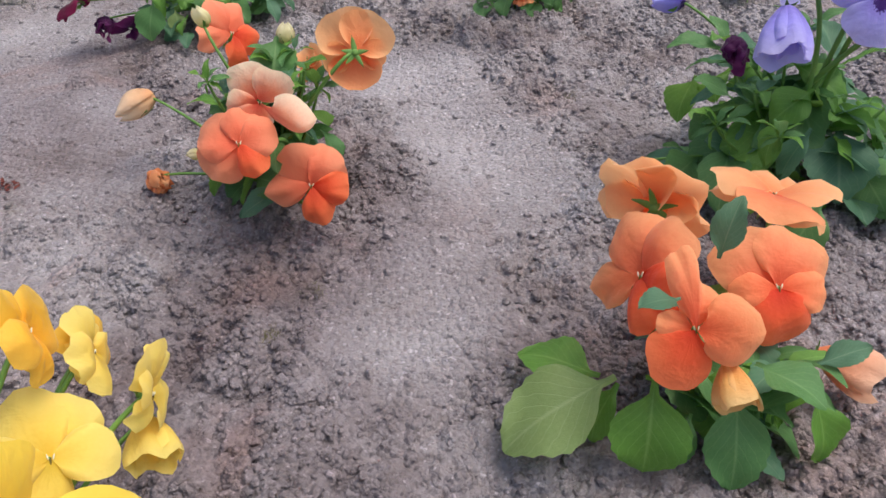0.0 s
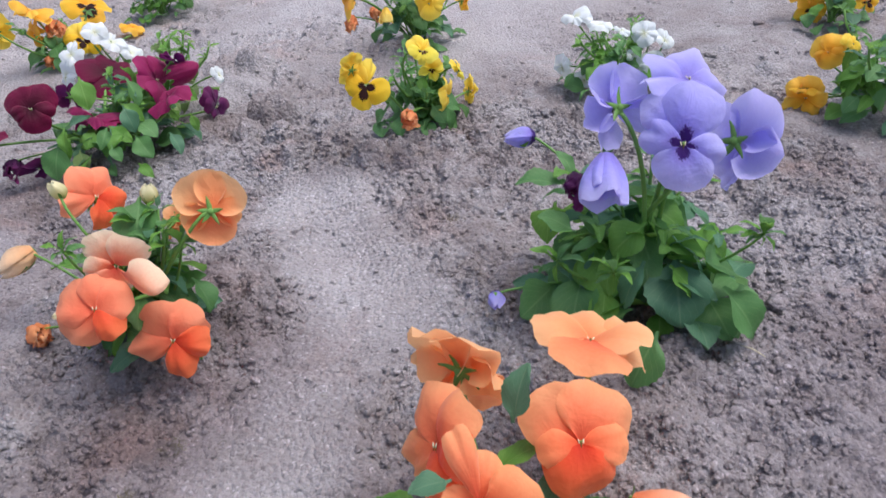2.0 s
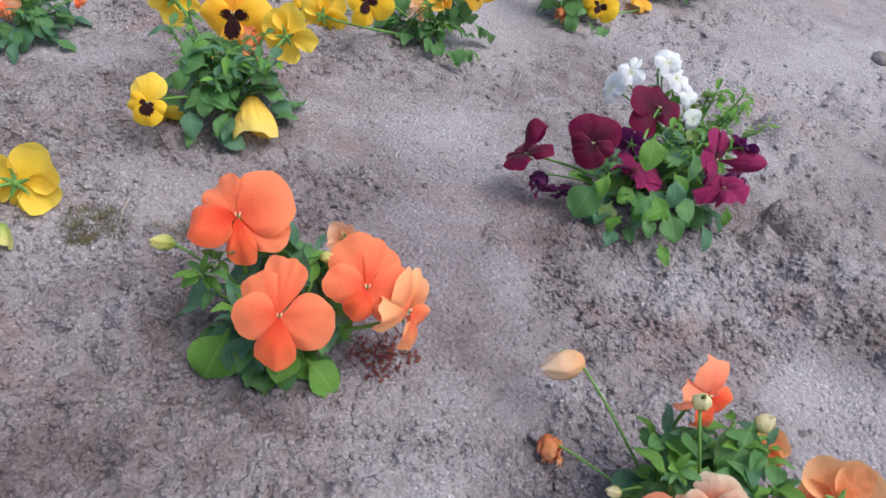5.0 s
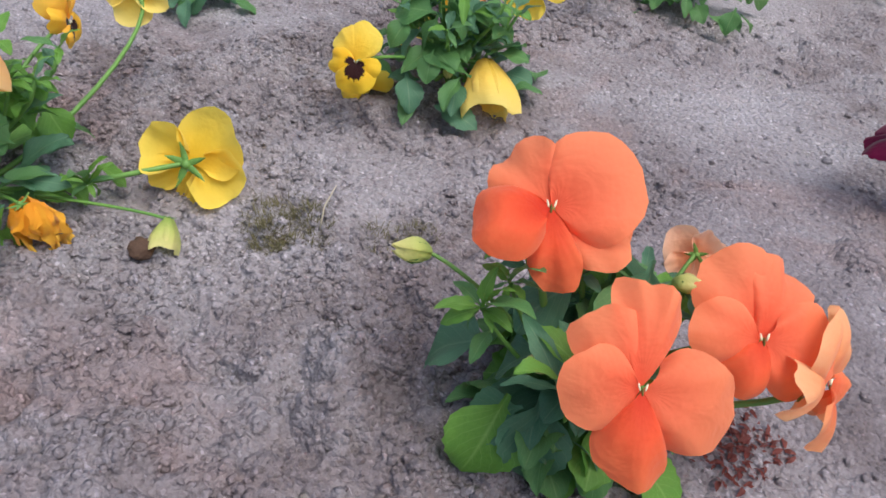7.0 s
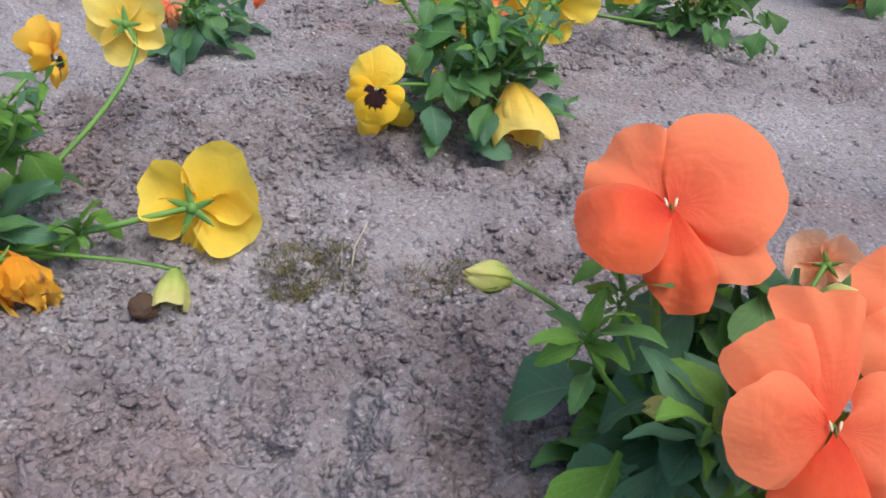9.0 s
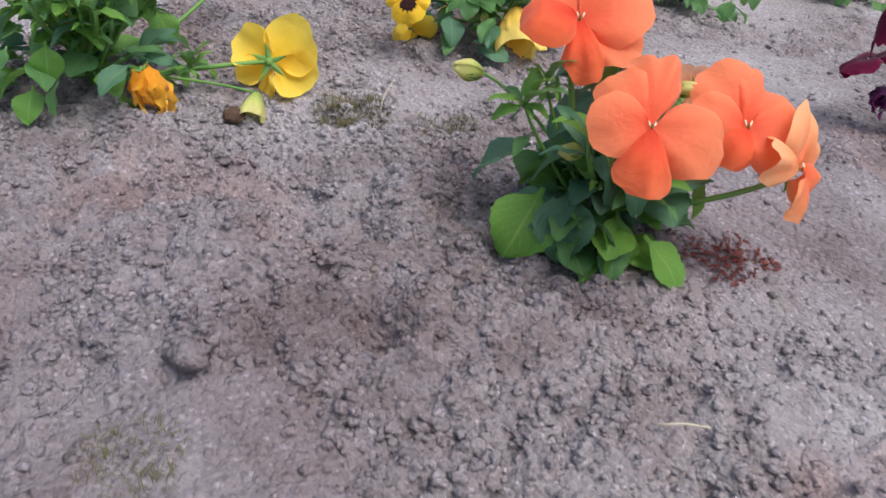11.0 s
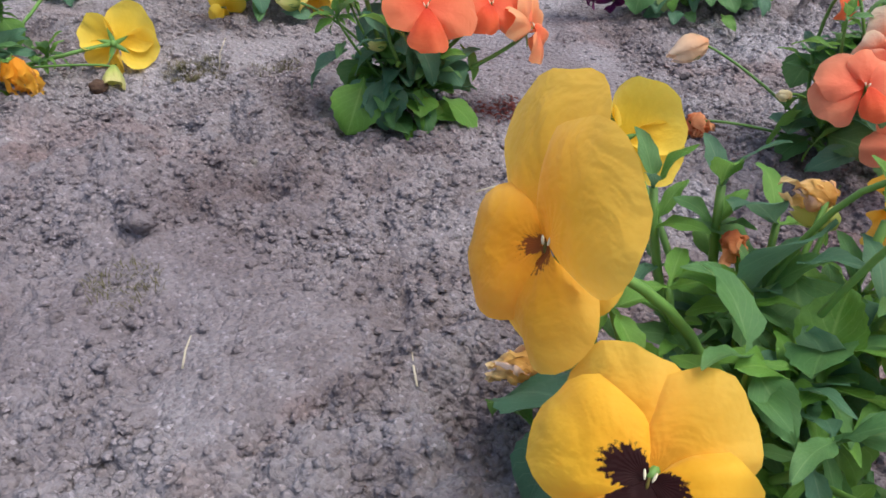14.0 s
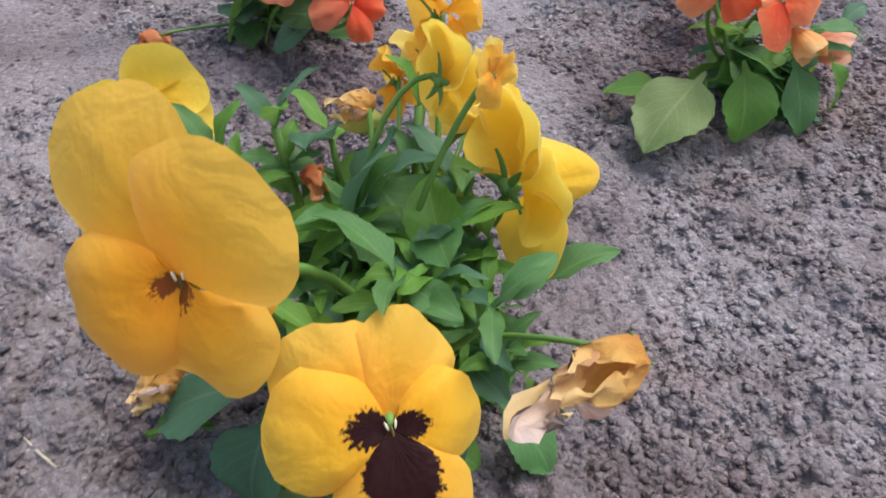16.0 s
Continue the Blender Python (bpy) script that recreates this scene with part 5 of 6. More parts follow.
leaf(plant, "narrow", "leaf_fresh", (-0.142, 0.635, 0.119), (-0.132, 0.631, 0.118), 1.15, 7, 1)
leaf(plant, "narrow", "leaf_fresh", (-0.142, 0.635, 0.119), (-0.144, 0.631, 0.112), 1.15, 13, 2)
leaf(plant, "narrow", "leaf", (-0.142, 0.635, 0.119), (-0.143, 0.622, 0.125), 1.15, -7, 3)
leaf(plant, "narrow", "leaf_fresh", (-0.142, 0.635, 0.119), (-0.146, 0.625, 0.134), 1.15, -17, 4)
leaf(plant, "narrow", "leaf_fresh", (-0.142, 0.635, 0.119), (-0.141, 0.637, 0.134), 1.15, 7, 0)
leaf(plant, "narrow", "leaf", (-0.142, 0.635, 0.119), (-0.136, 0.641, 0.129), 1.15, -14, 1)

plant = pansy(0.261, 0.683, "pale violet pansy with dark green leaves")
flower(plant, "violet", (0.267, 0.632, 0.162), (67, -9, -20), 0.0570, form="upright")
flower(plant, "violet_plain", (0.279, 0.672, 0.188), (25, 13, 16), 0.0560, form="arched")
flower(plant, "violet_plain", (0.307, 0.642, 0.156), (110, 26, 124), 0.0610, form="spread")
flower(plant, "violet_plain", (0.234, 0.680, 0.169), (117, -18, -155), 0.0560, form="arched")
bell(plant, "violet_plain", (0.221, 0.643, 0.135), (134, -16, -29), 0.0358)
bud(plant, "violet", (0.187, 0.761, 0.115), (88, -28, -87), 0.0227)
wilted(plant, "purple", (0.212, 0.694, 0.101), (117, -5, -9), 0.0250)
bud(plant, "violet", (0.148, 0.671, 0.027), (99, -1, -4), 0.0155)
foliage(plant, 0.105, 0.09, 72, 8, 3, ("leaf", "leaf", "leaf_blue", "leaf_fresh"), big=0.052)
leaf(plant, "round", "leaf_fresh", (0.272, 0.648, 0.035), (0.310, 0.625, 0.010), 1.00, 0, 0)
leaf(plant, "oval", "leaf_fresh", (0.269, 0.649, 0.020), (0.260, 0.615, 0.006), 1.10, 0, 1)
leaf(plant, "oval", "leaf", (0.205, 0.700, 0.102), (0.169, 0.711, 0.107), 1.20, 0, 2)
leaf(plant, "round", "leaf", (0.208, 0.668, 0.081), (0.182, 0.676, 0.094), 1.20, 0, 1)
leaf(plant, "round", "leaf_fresh", (0.269, 0.639, 0.065), (0.286, 0.623, 0.049), 1.20, 0, 3)
leaf(plant, "round", "leaf", (0.255, 0.654, 0.068), (0.254, 0.633, 0.052), 1.20, 0, 4)
twig(plant, (0.225, 0.621, 0.076))
leaf(plant, "narrow", "leaf", (0.225, 0.621, 0.076), (0.239, 0.618, 0.082), 1.15, 18, 0)
leaf(plant, "narrow", "leaf_fresh", (0.225, 0.621, 0.076), (0.235, 0.607, 0.083), 1.15, -20, 1)
leaf(plant, "narrow", "leaf_fresh", (0.225, 0.621, 0.076), (0.227, 0.624, 0.059), 1.15, -6, 2)
leaf(plant, "narrow", "leaf", (0.225, 0.621, 0.076), (0.212, 0.617, 0.073), 1.15, -17, 3)
leaf(plant, "narrow", "leaf_fresh", (0.225, 0.621, 0.076), (0.212, 0.621, 0.078), 1.15, 21, 4)
leaf(plant, "narrow", "leaf_fresh", (0.225, 0.621, 0.076), (0.212, 0.623, 0.092), 1.15, 12, 0)
leaf(plant, "narrow", "leaf", (0.225, 0.621, 0.076), (0.219, 0.616, 0.098), 1.15, 11, 1)
leaf(plant, "narrow", "leaf_fresh", (0.225, 0.621, 0.076), (0.232, 0.619, 0.091), 1.15, -14, 2)
twig(plant, (0.327, 0.630, 0.091))
leaf(plant, "narrow", "leaf", (0.327, 0.630, 0.091), (0.336, 0.621, 0.101), 1.15, -14, 0)
leaf(plant, "narrow", "leaf_fresh", (0.327, 0.630, 0.091), (0.334, 0.620, 0.087), 1.15, -16, 1)
leaf(plant, "narrow", "leaf_fresh", (0.327, 0.630, 0.091), (0.329, 0.629, 0.080), 1.15, 22, 2)
leaf(plant, "narrow", "leaf", (0.327, 0.630, 0.091), (0.313, 0.624, 0.093), 1.15, 5, 3)
leaf(plant, "narrow", "leaf_fresh", (0.327, 0.630, 0.091), (0.311, 0.628, 0.096), 1.15, -2, 4)
leaf(plant, "narrow", "leaf_fresh", (0.327, 0.630, 0.091), (0.315, 0.635, 0.104), 1.15, 13, 0)
leaf(plant, "narrow", "leaf", (0.327, 0.630, 0.091), (0.324, 0.624, 0.117), 1.15, -22, 1)
leaf(plant, "narrow", "leaf_fresh", (0.327, 0.630, 0.091), (0.324, 0.619, 0.115), 1.15, -9, 2)
twig(plant, (0.191, 0.643, 0.073))
leaf(plant, "narrow", "leaf", (0.191, 0.643, 0.073), (0.204, 0.628, 0.090), 1.15, -1, 0)
leaf(plant, "narrow", "leaf_fresh", (0.191, 0.643, 0.073), (0.202, 0.641, 0.065), 1.15, 0, 1)
leaf(plant, "narrow", "leaf_fresh", (0.191, 0.643, 0.073), (0.187, 0.647, 0.055), 1.15, -9, 2)
leaf(plant, "narrow", "leaf", (0.191, 0.643, 0.073), (0.175, 0.641, 0.068), 1.15, -22, 3)
leaf(plant, "narrow", "leaf_fresh", (0.191, 0.643, 0.073), (0.174, 0.642, 0.091), 1.15, 5, 4)
leaf(plant, "narrow", "leaf_fresh", (0.191, 0.643, 0.073), (0.184, 0.641, 0.091), 1.15, -22, 0)
leaf(plant, "narrow", "leaf", (0.191, 0.643, 0.073), (0.197, 0.645, 0.089), 1.15, -1, 1)

plant = pansy(-0.175, 0.320, "golden yellow pansy with dark-eyed and withered blooms")
flower(plant, "gold_faint", (-0.243, 0.290, 0.134), (67, -20, -33), 0.0620, form="hooded")
flower(plant, "gold_blotch", (-0.204, 0.248, 0.100), (47, -2, -6), 0.0570, form="broad")
flower(plant, "yellow", (-0.128, 0.313, 0.113), (103, 38, 96), 0.0630, form="bladed")
flower(plant, "yellow", (-0.150, 0.328, 0.150), (105, 10, 102), 0.0380)
flower(plant, "yellow", (-0.242, 0.396, 0.121), (106, 12, -159), 0.0480, form="spread")
flower(plant, "pale_yellow", (-0.121, 0.351, 0.115), (37, 30, 35), 0.0453, form="round")
flower(plant, "pale_yellow", (-0.123, 0.397, 0.119), (85, 45, 100), 0.0360)
flower(plant, "pale_yellow", (-0.100, 0.386, 0.107), (101, 48, 95), 0.0400)
flower(plant, "gold", (-0.134, 0.408, 0.108), (66, 45, 87), 0.0340)
flower(plant, "gold", (-0.128, 0.378, 0.149), (65, 42, 79), 0.0390)
bell(plant, "pale_yellow", (-0.104, 0.380, 0.085), (106, 30, 33), 0.0225)
wilted(plant, "wilt", (-0.143, 0.240, 0.098), (100, -50, -90), 0.0330, slim=0.72)
bud(plant, "bud_green", (-0.232, 0.258, 0.034), (107, -15, -19), 0.0260)
bud(plant, "bud_yellow", (-0.164, 0.360, 0.121), (79, -25, -91), 0.0143)
wilted(plant, "wilt", (-0.262, 0.349, 0.033), (91, -31, -51), 0.0191)
wilted(plant, "wilt", (-0.172, 0.356, 0.132), (91, -22, -95), 0.0130)
wilted(plant, "wilt_deep", (-0.192, 0.345, 0.112), (-133, 7, -152), 0.0120)
flower(plant, "gold", (-0.147, 0.305, 0.163), (92, -1, 28), 0.0194)
foliage(plant, 0.066, 0.100, 44, 24, 4, ("leaf", "leaf", "leaf_blue", "leaf_fresh"), big=0.044)
for k, tip in enumerate(((-0.222, 0.359, 0.122), (-0.200, 0.362, 0.126), (-0.151, 0.349, 0.130), (-0.182, 0.334, 0.100), (-0.151, 0.281, 0.068), (-0.170, 0.300, 0.085))):
    tuft(plant, tip, 0.030, 10, 0.0023, 300 + k)
leaf(plant, "round", "leaf_blue", (-0.225, 0.316, 0.053), (-0.267, 0.341, 0.024), 0.90, 0, 1)
leaf(plant, "round", "leaf_blue", (-0.228, 0.306, 0.048), (-0.249, 0.293, 0.008), 1.00, 0, 0)
leaf(plant, "round", "leaf", (-0.144, 0.288, 0.029), (-0.130, 0.261, 0.008), 1.00, 0, 2)
leaf(plant, "oval", "leaf_pale", (-0.223, 0.283, 0.034), (-0.236, 0.277, 0.006), 1.30, 0, 3)
leaf(plant, "oval", "leaf_fresh", (-0.218, 0.287, 0.026), (-0.245, 0.285, 0.006), 1.20, 0, 2)
leaf(plant, "oval", "leaf_blue", (-0.146, 0.310, 0.061), (-0.171, 0.297, 0.125), 0.75, 30, 0)
leaf(plant, "oval", "leaf", (-0.120, 0.301, 0.073), (-0.097, 0.294, 0.092), 0.90, 0, 1)
leaf(plant, "oval", "leaf_fresh", (-0.247, 0.323, 0.028), (-0.276, 0.354, 0.006), 0.80, 0, 4)
leaf(plant, "oval", "leaf_blue", (-0.176, 0.320, 0.126), (-0.160, 0.315, 0.136), 0.80, 0, 1)
twig(plant, (-0.149, 0.280, 0.063))
leaf(plant, "narrow", "leaf", (-0.149, 0.280, 0.063), (-0.138, 0.267, 0.075), 1.15, 22, 0)
leaf(plant, "narrow", "leaf_fresh", (-0.149, 0.280, 0.063), (-0.132, 0.278, 0.049), 1.15, -1, 1)
leaf(plant, "narrow", "leaf_fresh", (-0.149, 0.280, 0.063), (-0.152, 0.270, 0.057), 1.15, -19, 2)
leaf(plant, "narrow", "leaf", (-0.149, 0.280, 0.063), (-0.156, 0.277, 0.055), 1.15, 3, 3)
leaf(plant, "narrow", "leaf_fresh", (-0.149, 0.280, 0.063), (-0.159, 0.282, 0.055), 1.15, 20, 4)
leaf(plant, "narrow", "leaf_fresh", (-0.149, 0.280, 0.063), (-0.165, 0.276, 0.078), 1.15, -18, 0)
leaf(plant, "narrow", "leaf", (-0.149, 0.280, 0.063), (-0.155, 0.286, 0.074), 1.15, 18, 1)
leaf(plant, "narrow", "leaf_fresh", (-0.149, 0.280, 0.063), (-0.157, 0.270, 0.090), 1.15, 18, 2)
leaf(plant, "narrow", "leaf_fresh", (-0.149, 0.280, 0.063), (-0.142, 0.272, 0.085), 1.15, 8, 3)
twig(plant, (-0.187, 0.324, 0.105))
leaf(plant, "narrow", "leaf", (-0.187, 0.324, 0.105), (-0.169, 0.314, 0.108), 1.15, -11, 0)
leaf(plant, "narrow", "leaf_fresh", (-0.187, 0.324, 0.105), (-0.171, 0.315, 0.103), 1.15, 12, 1)
leaf(plant, "narrow", "leaf_fresh", (-0.187, 0.324, 0.105), (-0.181, 0.322, 0.088), 1.15, 15, 2)
leaf(plant, "narrow", "leaf", (-0.187, 0.324, 0.105), (-0.197, 0.323, 0.095), 1.15, 9, 3)
leaf(plant, "narrow", "leaf_fresh", (-0.187, 0.324, 0.105), (-0.204, 0.320, 0.102), 1.15, -11, 4)
leaf(plant, "narrow", "leaf_fresh", (-0.187, 0.324, 0.105), (-0.205, 0.320, 0.119), 1.15, -8, 0)
leaf(plant, "narrow", "leaf", (-0.187, 0.324, 0.105), (-0.202, 0.320, 0.124), 1.15, -2, 1)
leaf(plant, "narrow", "leaf_fresh", (-0.187, 0.324, 0.105), (-0.190, 0.318, 0.124), 1.15, -10, 2)
leaf(plant, "narrow", "leaf_fresh", (-0.187, 0.324, 0.105), (-0.172, 0.320, 0.115), 1.15, 7, 3)

plant = pansy(-0.443, 0.648, "large-flowered orange pansy with toothed dark leaves")
flower(plant, "coral", (-0.407, 0.596, 0.106), (47, 1, 37), 0.0619, form="crossed")
flower(plant, "coral", (-0.474, 0.633, 0.132), (40, -7, 28), 0.0705, form="lopsided")
flower(plant, "coral", (-0.382, 0.665, 0.094), (48, 4, 40), 0.0715, form="turned")
flower(plant, "orange_pale", (-0.352, 0.679, 0.077), (67, 32, 78), 0.0600, form="arched")
flower(plant, "peach", (-0.426, 0.702, 0.091), (108, 20, -161), 0.0297)
bud(plant, "bud_yellow", (-0.521, 0.612, 0.092), (71, -42, -34), 0.0165)
bud(plant, "bud_yellow", (-0.450, 0.615, 0.068), (81, -50, -39), 0.0129)
bud(plant, "bud_yellow", (-0.422, 0.665, 0.100), (52, 25, 70), 0.0123)
foliage(plant, 0.072, 0.088, 78, 12, 5, ("leaf", "leaf_blue", "leaf_blue", "leaf_fresh"), big=0.046)
leaf(plant, "round", "leaf_fresh", (-0.405, 0.628, 0.030), (-0.375, 0.627, 0.006), 1.00, 0, 1)
leaf(plant, "round", "leaf_blue", (-0.450, 0.615, 0.046), (-0.437, 0.590, 0.012), 1.10, 0, 0)
leaf(plant, "round", "leaf_blue", (-0.481, 0.616, 0.060), (-0.517, 0.606, 0.032), 1.00, 0, 3)
leaf(plant, "round", "leaf", (-0.423, 0.623, 0.027), (-0.408, 0.606, 0.006), 0.90, 0, 2)
leaf(plant, "oval", "leaf_fresh", (-0.431, 0.620, 0.008), (-0.421, 0.596, 0.004), 0.90, 0, 2)
leaf(plant, "oval", "leaf", (-0.482, 0.616, 0.067), (-0.480, 0.596, 0.063), 0.90, 0, 1)
twig(plant, (-0.483, 0.605, 0.088))
leaf(plant, "narrow", "leaf", (-0.483, 0.605, 0.088), (-0.461, 0.603, 0.112), 1.15, -12, 0)
leaf(plant, "narrow", "leaf_fresh", (-0.483, 0.605, 0.088), (-0.466, 0.603, 0.091), 1.15, 14, 1)
leaf(plant, "narrow", "leaf_fresh", (-0.483, 0.605, 0.088), (-0.472, 0.599, 0.088), 1.15, -3, 2)
leaf(plant, "narrow", "leaf", (-0.483, 0.605, 0.088), (-0.489, 0.600, 0.076), 1.15, 11, 3)
leaf(plant, "narrow", "leaf_fresh", (-0.483, 0.605, 0.088), (-0.496, 0.591, 0.081), 1.15, -23, 4)
leaf(plant, "narrow", "leaf_fresh", (-0.483, 0.605, 0.088), (-0.496, 0.590, 0.096), 1.15, -5, 0)
leaf(plant, "narrow", "leaf", (-0.483, 0.605, 0.088), (-0.498, 0.605, 0.097), 1.15, -13, 1)
leaf(plant, "narrow", "leaf_fresh", (-0.483, 0.605, 0.088), (-0.483, 0.605, 0.110), 1.15, -13, 2)
leaf(plant, "narrow", "leaf_fresh", (-0.483, 0.605, 0.088), (-0.474, 0.607, 0.110), 1.15, -23, 3)
twig(plant, (-0.478, 0.617, 0.098))
leaf(plant, "narrow", "leaf", (-0.478, 0.617, 0.098), (-0.464, 0.624, 0.101), 1.15, -20, 0)
leaf(plant, "narrow", "leaf_fresh", (-0.478, 0.617, 0.098), (-0.466, 0.613, 0.097), 1.15, -9, 1)
leaf(plant, "narrow", "leaf_fresh", (-0.478, 0.617, 0.098), (-0.477, 0.612, 0.089), 1.15, -17, 2)
leaf(plant, "narrow", "leaf", (-0.478, 0.617, 0.098), (-0.485, 0.607, 0.096), 1.15, 24, 3)
leaf(plant, "narrow", "leaf_fresh", (-0.478, 0.617, 0.098), (-0.488, 0.611, 0.108), 1.15, -11, 4)
leaf(plant, "narrow", "leaf_fresh", (-0.478, 0.617, 0.098), (-0.482, 0.612, 0.112), 1.15, -9, 0)
leaf(plant, "narrow", "leaf", (-0.478, 0.617, 0.098), (-0.469, 0.615, 0.122), 1.15, 3, 1)

plant = pansy(-0.258, 1.011, "dark maroon and magenta pansy")
flower(plant, "maroon", (-0.317, 0.962, 0.099), (59, -1, 18), 0.0500, form="face")
flower(plant, "maroon", (-0.286, 1.097, 0.090), (26, 9, 45), 0.0640, form="leaning")
flower(plant, "maroon", (-0.375, 0.944, 0.066), (15, -25, -17), 0.0480, form="bladed")
flower(plant, "magenta", (-0.271, 0.995, 0.070), (-15, 4, 17), 0.0560, form="lopsided")
flower(plant, "magenta", (-0.207, 1.037, 0.093), (70, 30, 71), 0.0540, form="bladed")
flower(plant, "magenta", (-0.187, 1.012, 0.081), (1, -17, 15), 0.0500, form="arched")
flower(plant, "purple", (-0.178, 1.129, 0.012), (86, 19, 70), 0.0515)
flower(plant, "purple", (-0.333, 0.958, 0.032), (125, 10, 40), 0.0350)
flower(plant, "purple", (-0.285, 0.993, 0.099), (89, 11, 171), 0.0330)
wilted(plant, "purple", (-0.355, 0.952, 0.036), (124, 2, 23), 0.0242)
flower(plant, "purple", (-0.188, 1.053, 0.110), (57, 20, 133), 0.0304)
foliage(plant, 0.095, 0.085, 70, 10, 6, ("leaf", "leaf_fresh", "leaf_blue"), big=0.045)
leaf(plant, "round", "leaf_pale", (-0.278, 0.954, 0.052), (-0.276, 0.944, 0.030), 1.10, 0, 0)
leaf(plant, "round", "leaf", (-0.300, 0.957, 0.061), (-0.306, 0.935, 0.027), 1.20, 0, 1)

plant = pansy(-0.245, 1.140, "white pansy growing behind the maroon one")
flower(plant, "white", (-0.348, 1.115, 0.080), (67, -15, -28), 0.0342)
flower(plant, "white", (-0.334, 1.119, 0.106), (42, -7, 0), 0.0300)
flower(plant, "white", (-0.300, 1.127, 0.129), (52, 2, 27), 0.0310)
flower(plant, "white", (-0.285, 1.130, 0.114), (32, 5, 36), 0.0297)
flower(plant, "white", (-0.268, 1.135, 0.097), (53, 11, 54), 0.0314)
flower(plant, "white", (-0.172, 1.157, 0.052), (74, 16, 68), 0.0213)
flower(plant, "white", (-0.251, 1.139, 0.071), (49, 4, 34), 0.0227)
foliage(plant, 0.085, 0.1, 40, 10, 7, ("leaf_fresh", "leaf_fresh", "leaf_pale"), big=0.04)

plant = pansy(-0.687, 0.853, "yellow pansy with dark-blotched faces")
flower(plant, "gold_blotch", (-0.741, 0.926, 0.087), (57, -12, 31), 0.0766)
flower(plant, "yellow_blotch", (-0.706, 0.764, 0.060), (49, -10, 32), 0.0440, form="upright")
flower(plant, "yellow", (-0.673, 0.938, 0.082), (106, 20, -161), 0.0610)
flower(plant, "yellow", (-0.754, 0.886, 0.039), (86, -32, -60), 0.0569)
flower(plant, "yellow", (-0.789, 0.887, 0.100), (102, 9, -146), 0.0604)
bell(plant, "pale_yellow", (-0.643, 0.844, 0.027), (127, -7, 41), 0.0473)
wilted(plant, "wilt_deep", (-0.718, 0.930, 0.062), (129, -7, 41), 0.0359)
flower(plant, "yellow", (-0.730, 0.799, 0.012), (115, 0, 43), 0.0408)
bud(plant, "bud_yellow", (-0.677, 0.837, 0.040), (122, -5, 38), 0.0097)
foliage(plant, 0.085, 0.085, 60, 10, 8, ("leaf", "leaf", "leaf_blue"), big=0.045)

plant = pansy(-0.640, 1.213, "yellow dark-eyed pansy with a sprawling stalk")
flower(plant, "yellow_blotch", (-0.670, 1.088, 0.080), (66, 7, 32), 0.0582)
flower(plant, "gold_blotch", (-0.584, 1.227, 0.094), (72, 10, 49), 0.0656)
flower(plant, "gold", (-0.647, 1.220, 0.116), (66, 2, -178), 0.0560)
flower(plant, "gold", (-0.599, 1.156, 0.086), (116, 10, 162), 0.0384)
wilted(plant, "wilt", (-0.649, 1.183, 0.045), (121, 6, 31), 0.0316)
flower(plant, "yellow_blotch", (-0.792, 1.129, 0.012), (39, 4, 23), 0.0407)
flower(plant, "yellow", (-0.752, 1.113, 0.012), (112, -3, -158), 0.0650)
foliage(plant, 0.095, 0.07, 55, 9, 9, ("leaf", "leaf"), big=0.042)

plant = pansy(-0.852, 1.330, "small white pansy with many tiny blooms")
flower(plant, "white", (-0.852, 1.330, 0.065), (53, 3, 15), 0.0262)
flower(plant, "white", (-0.824, 1.351, 0.072), (47, 10, 43), 0.0263)
flower(plant, "white", (-0.807, 1.364, 0.060), (63, 15, 73), 0.0245)
flower(plant, "white", (-0.834, 1.343, 0.051), (65, 8, 34), 0.0203)
flower(plant, "white", (-0.867, 1.319, 0.038), (62, -1, 7), 0.0182)
flower(plant, "white", (-0.881, 1.308, 0.014), (74, -10, -21), 0.0163)
foliage(plant, 0.07, 0.06, 34, 8, 10, ("leaf_fresh", "leaf_blue"), big=0.032)

plant = pansy(-1.037, 1.501, "yellow pansy with brown-eyed blooms")
flower(plant, "yellow", (-1.075, 1.471, 0.027), (96, -4, -162), 0.0532)
flower(plant, "yellow_blotch", (-1.034, 1.504, 0.040), (65, 6, 26), 0.0629)
flower(plant, "gold", (-1.001, 1.530, 0.048), (43, 14, 65), 0.0656)
flower(plant, "yellow_blotch", (-1.029, 1.508, 0.012), (75, 9, 36), 0.0541)
flower(plant, "gold", (-0.990, 1.539, 0.028), (67, 16, 85), 0.0544)
flower(plant, "yellow", (-1.003, 1.528, 0.067), (-48, 30, 37), 0.0396)
foliage(plant, 0.065, 0.05, 30, 5, 11, big=0.04)

plant = pansy(-0.506, 1.445, "yellow pansy with some faded orange blooms")
flower(plant, "yellow", (-0.585, 1.414, 0.065), (100, 4, -180), 0.0523)
flower(plant, "gold", (-0.534, 1.434, 0.088), (4, 8, 23), 0.0619)
flower(plant, "yellow_blotch", (-0.473, 1.451, 0.030), (65, 0, 20), 0.0651)
flower(plant, "gold_blotch", (-0.493, 1.546, 0.062), (36, 2, 29), 0.0792)
flower(plant, "gold", (-0.435, 1.570, 0.012), (15, 24, 17), 0.0437)
wilted(plant, "wilt_deep", (-0.517, 1.409, 0.012), (132, 1, 22), 0.0201)
wilted(plant, "wilt_deep", (-0.503, 1.436, 0.055), (134, 1, 21), 0.0322)
flower(plant, "gold", (-0.541, 1.438, 0.050), (81, -31, -46), 0.0487)
foliage(plant, 0.075, 0.07, 40, 8, 12, ("leaf", "leaf"), big=0.042)

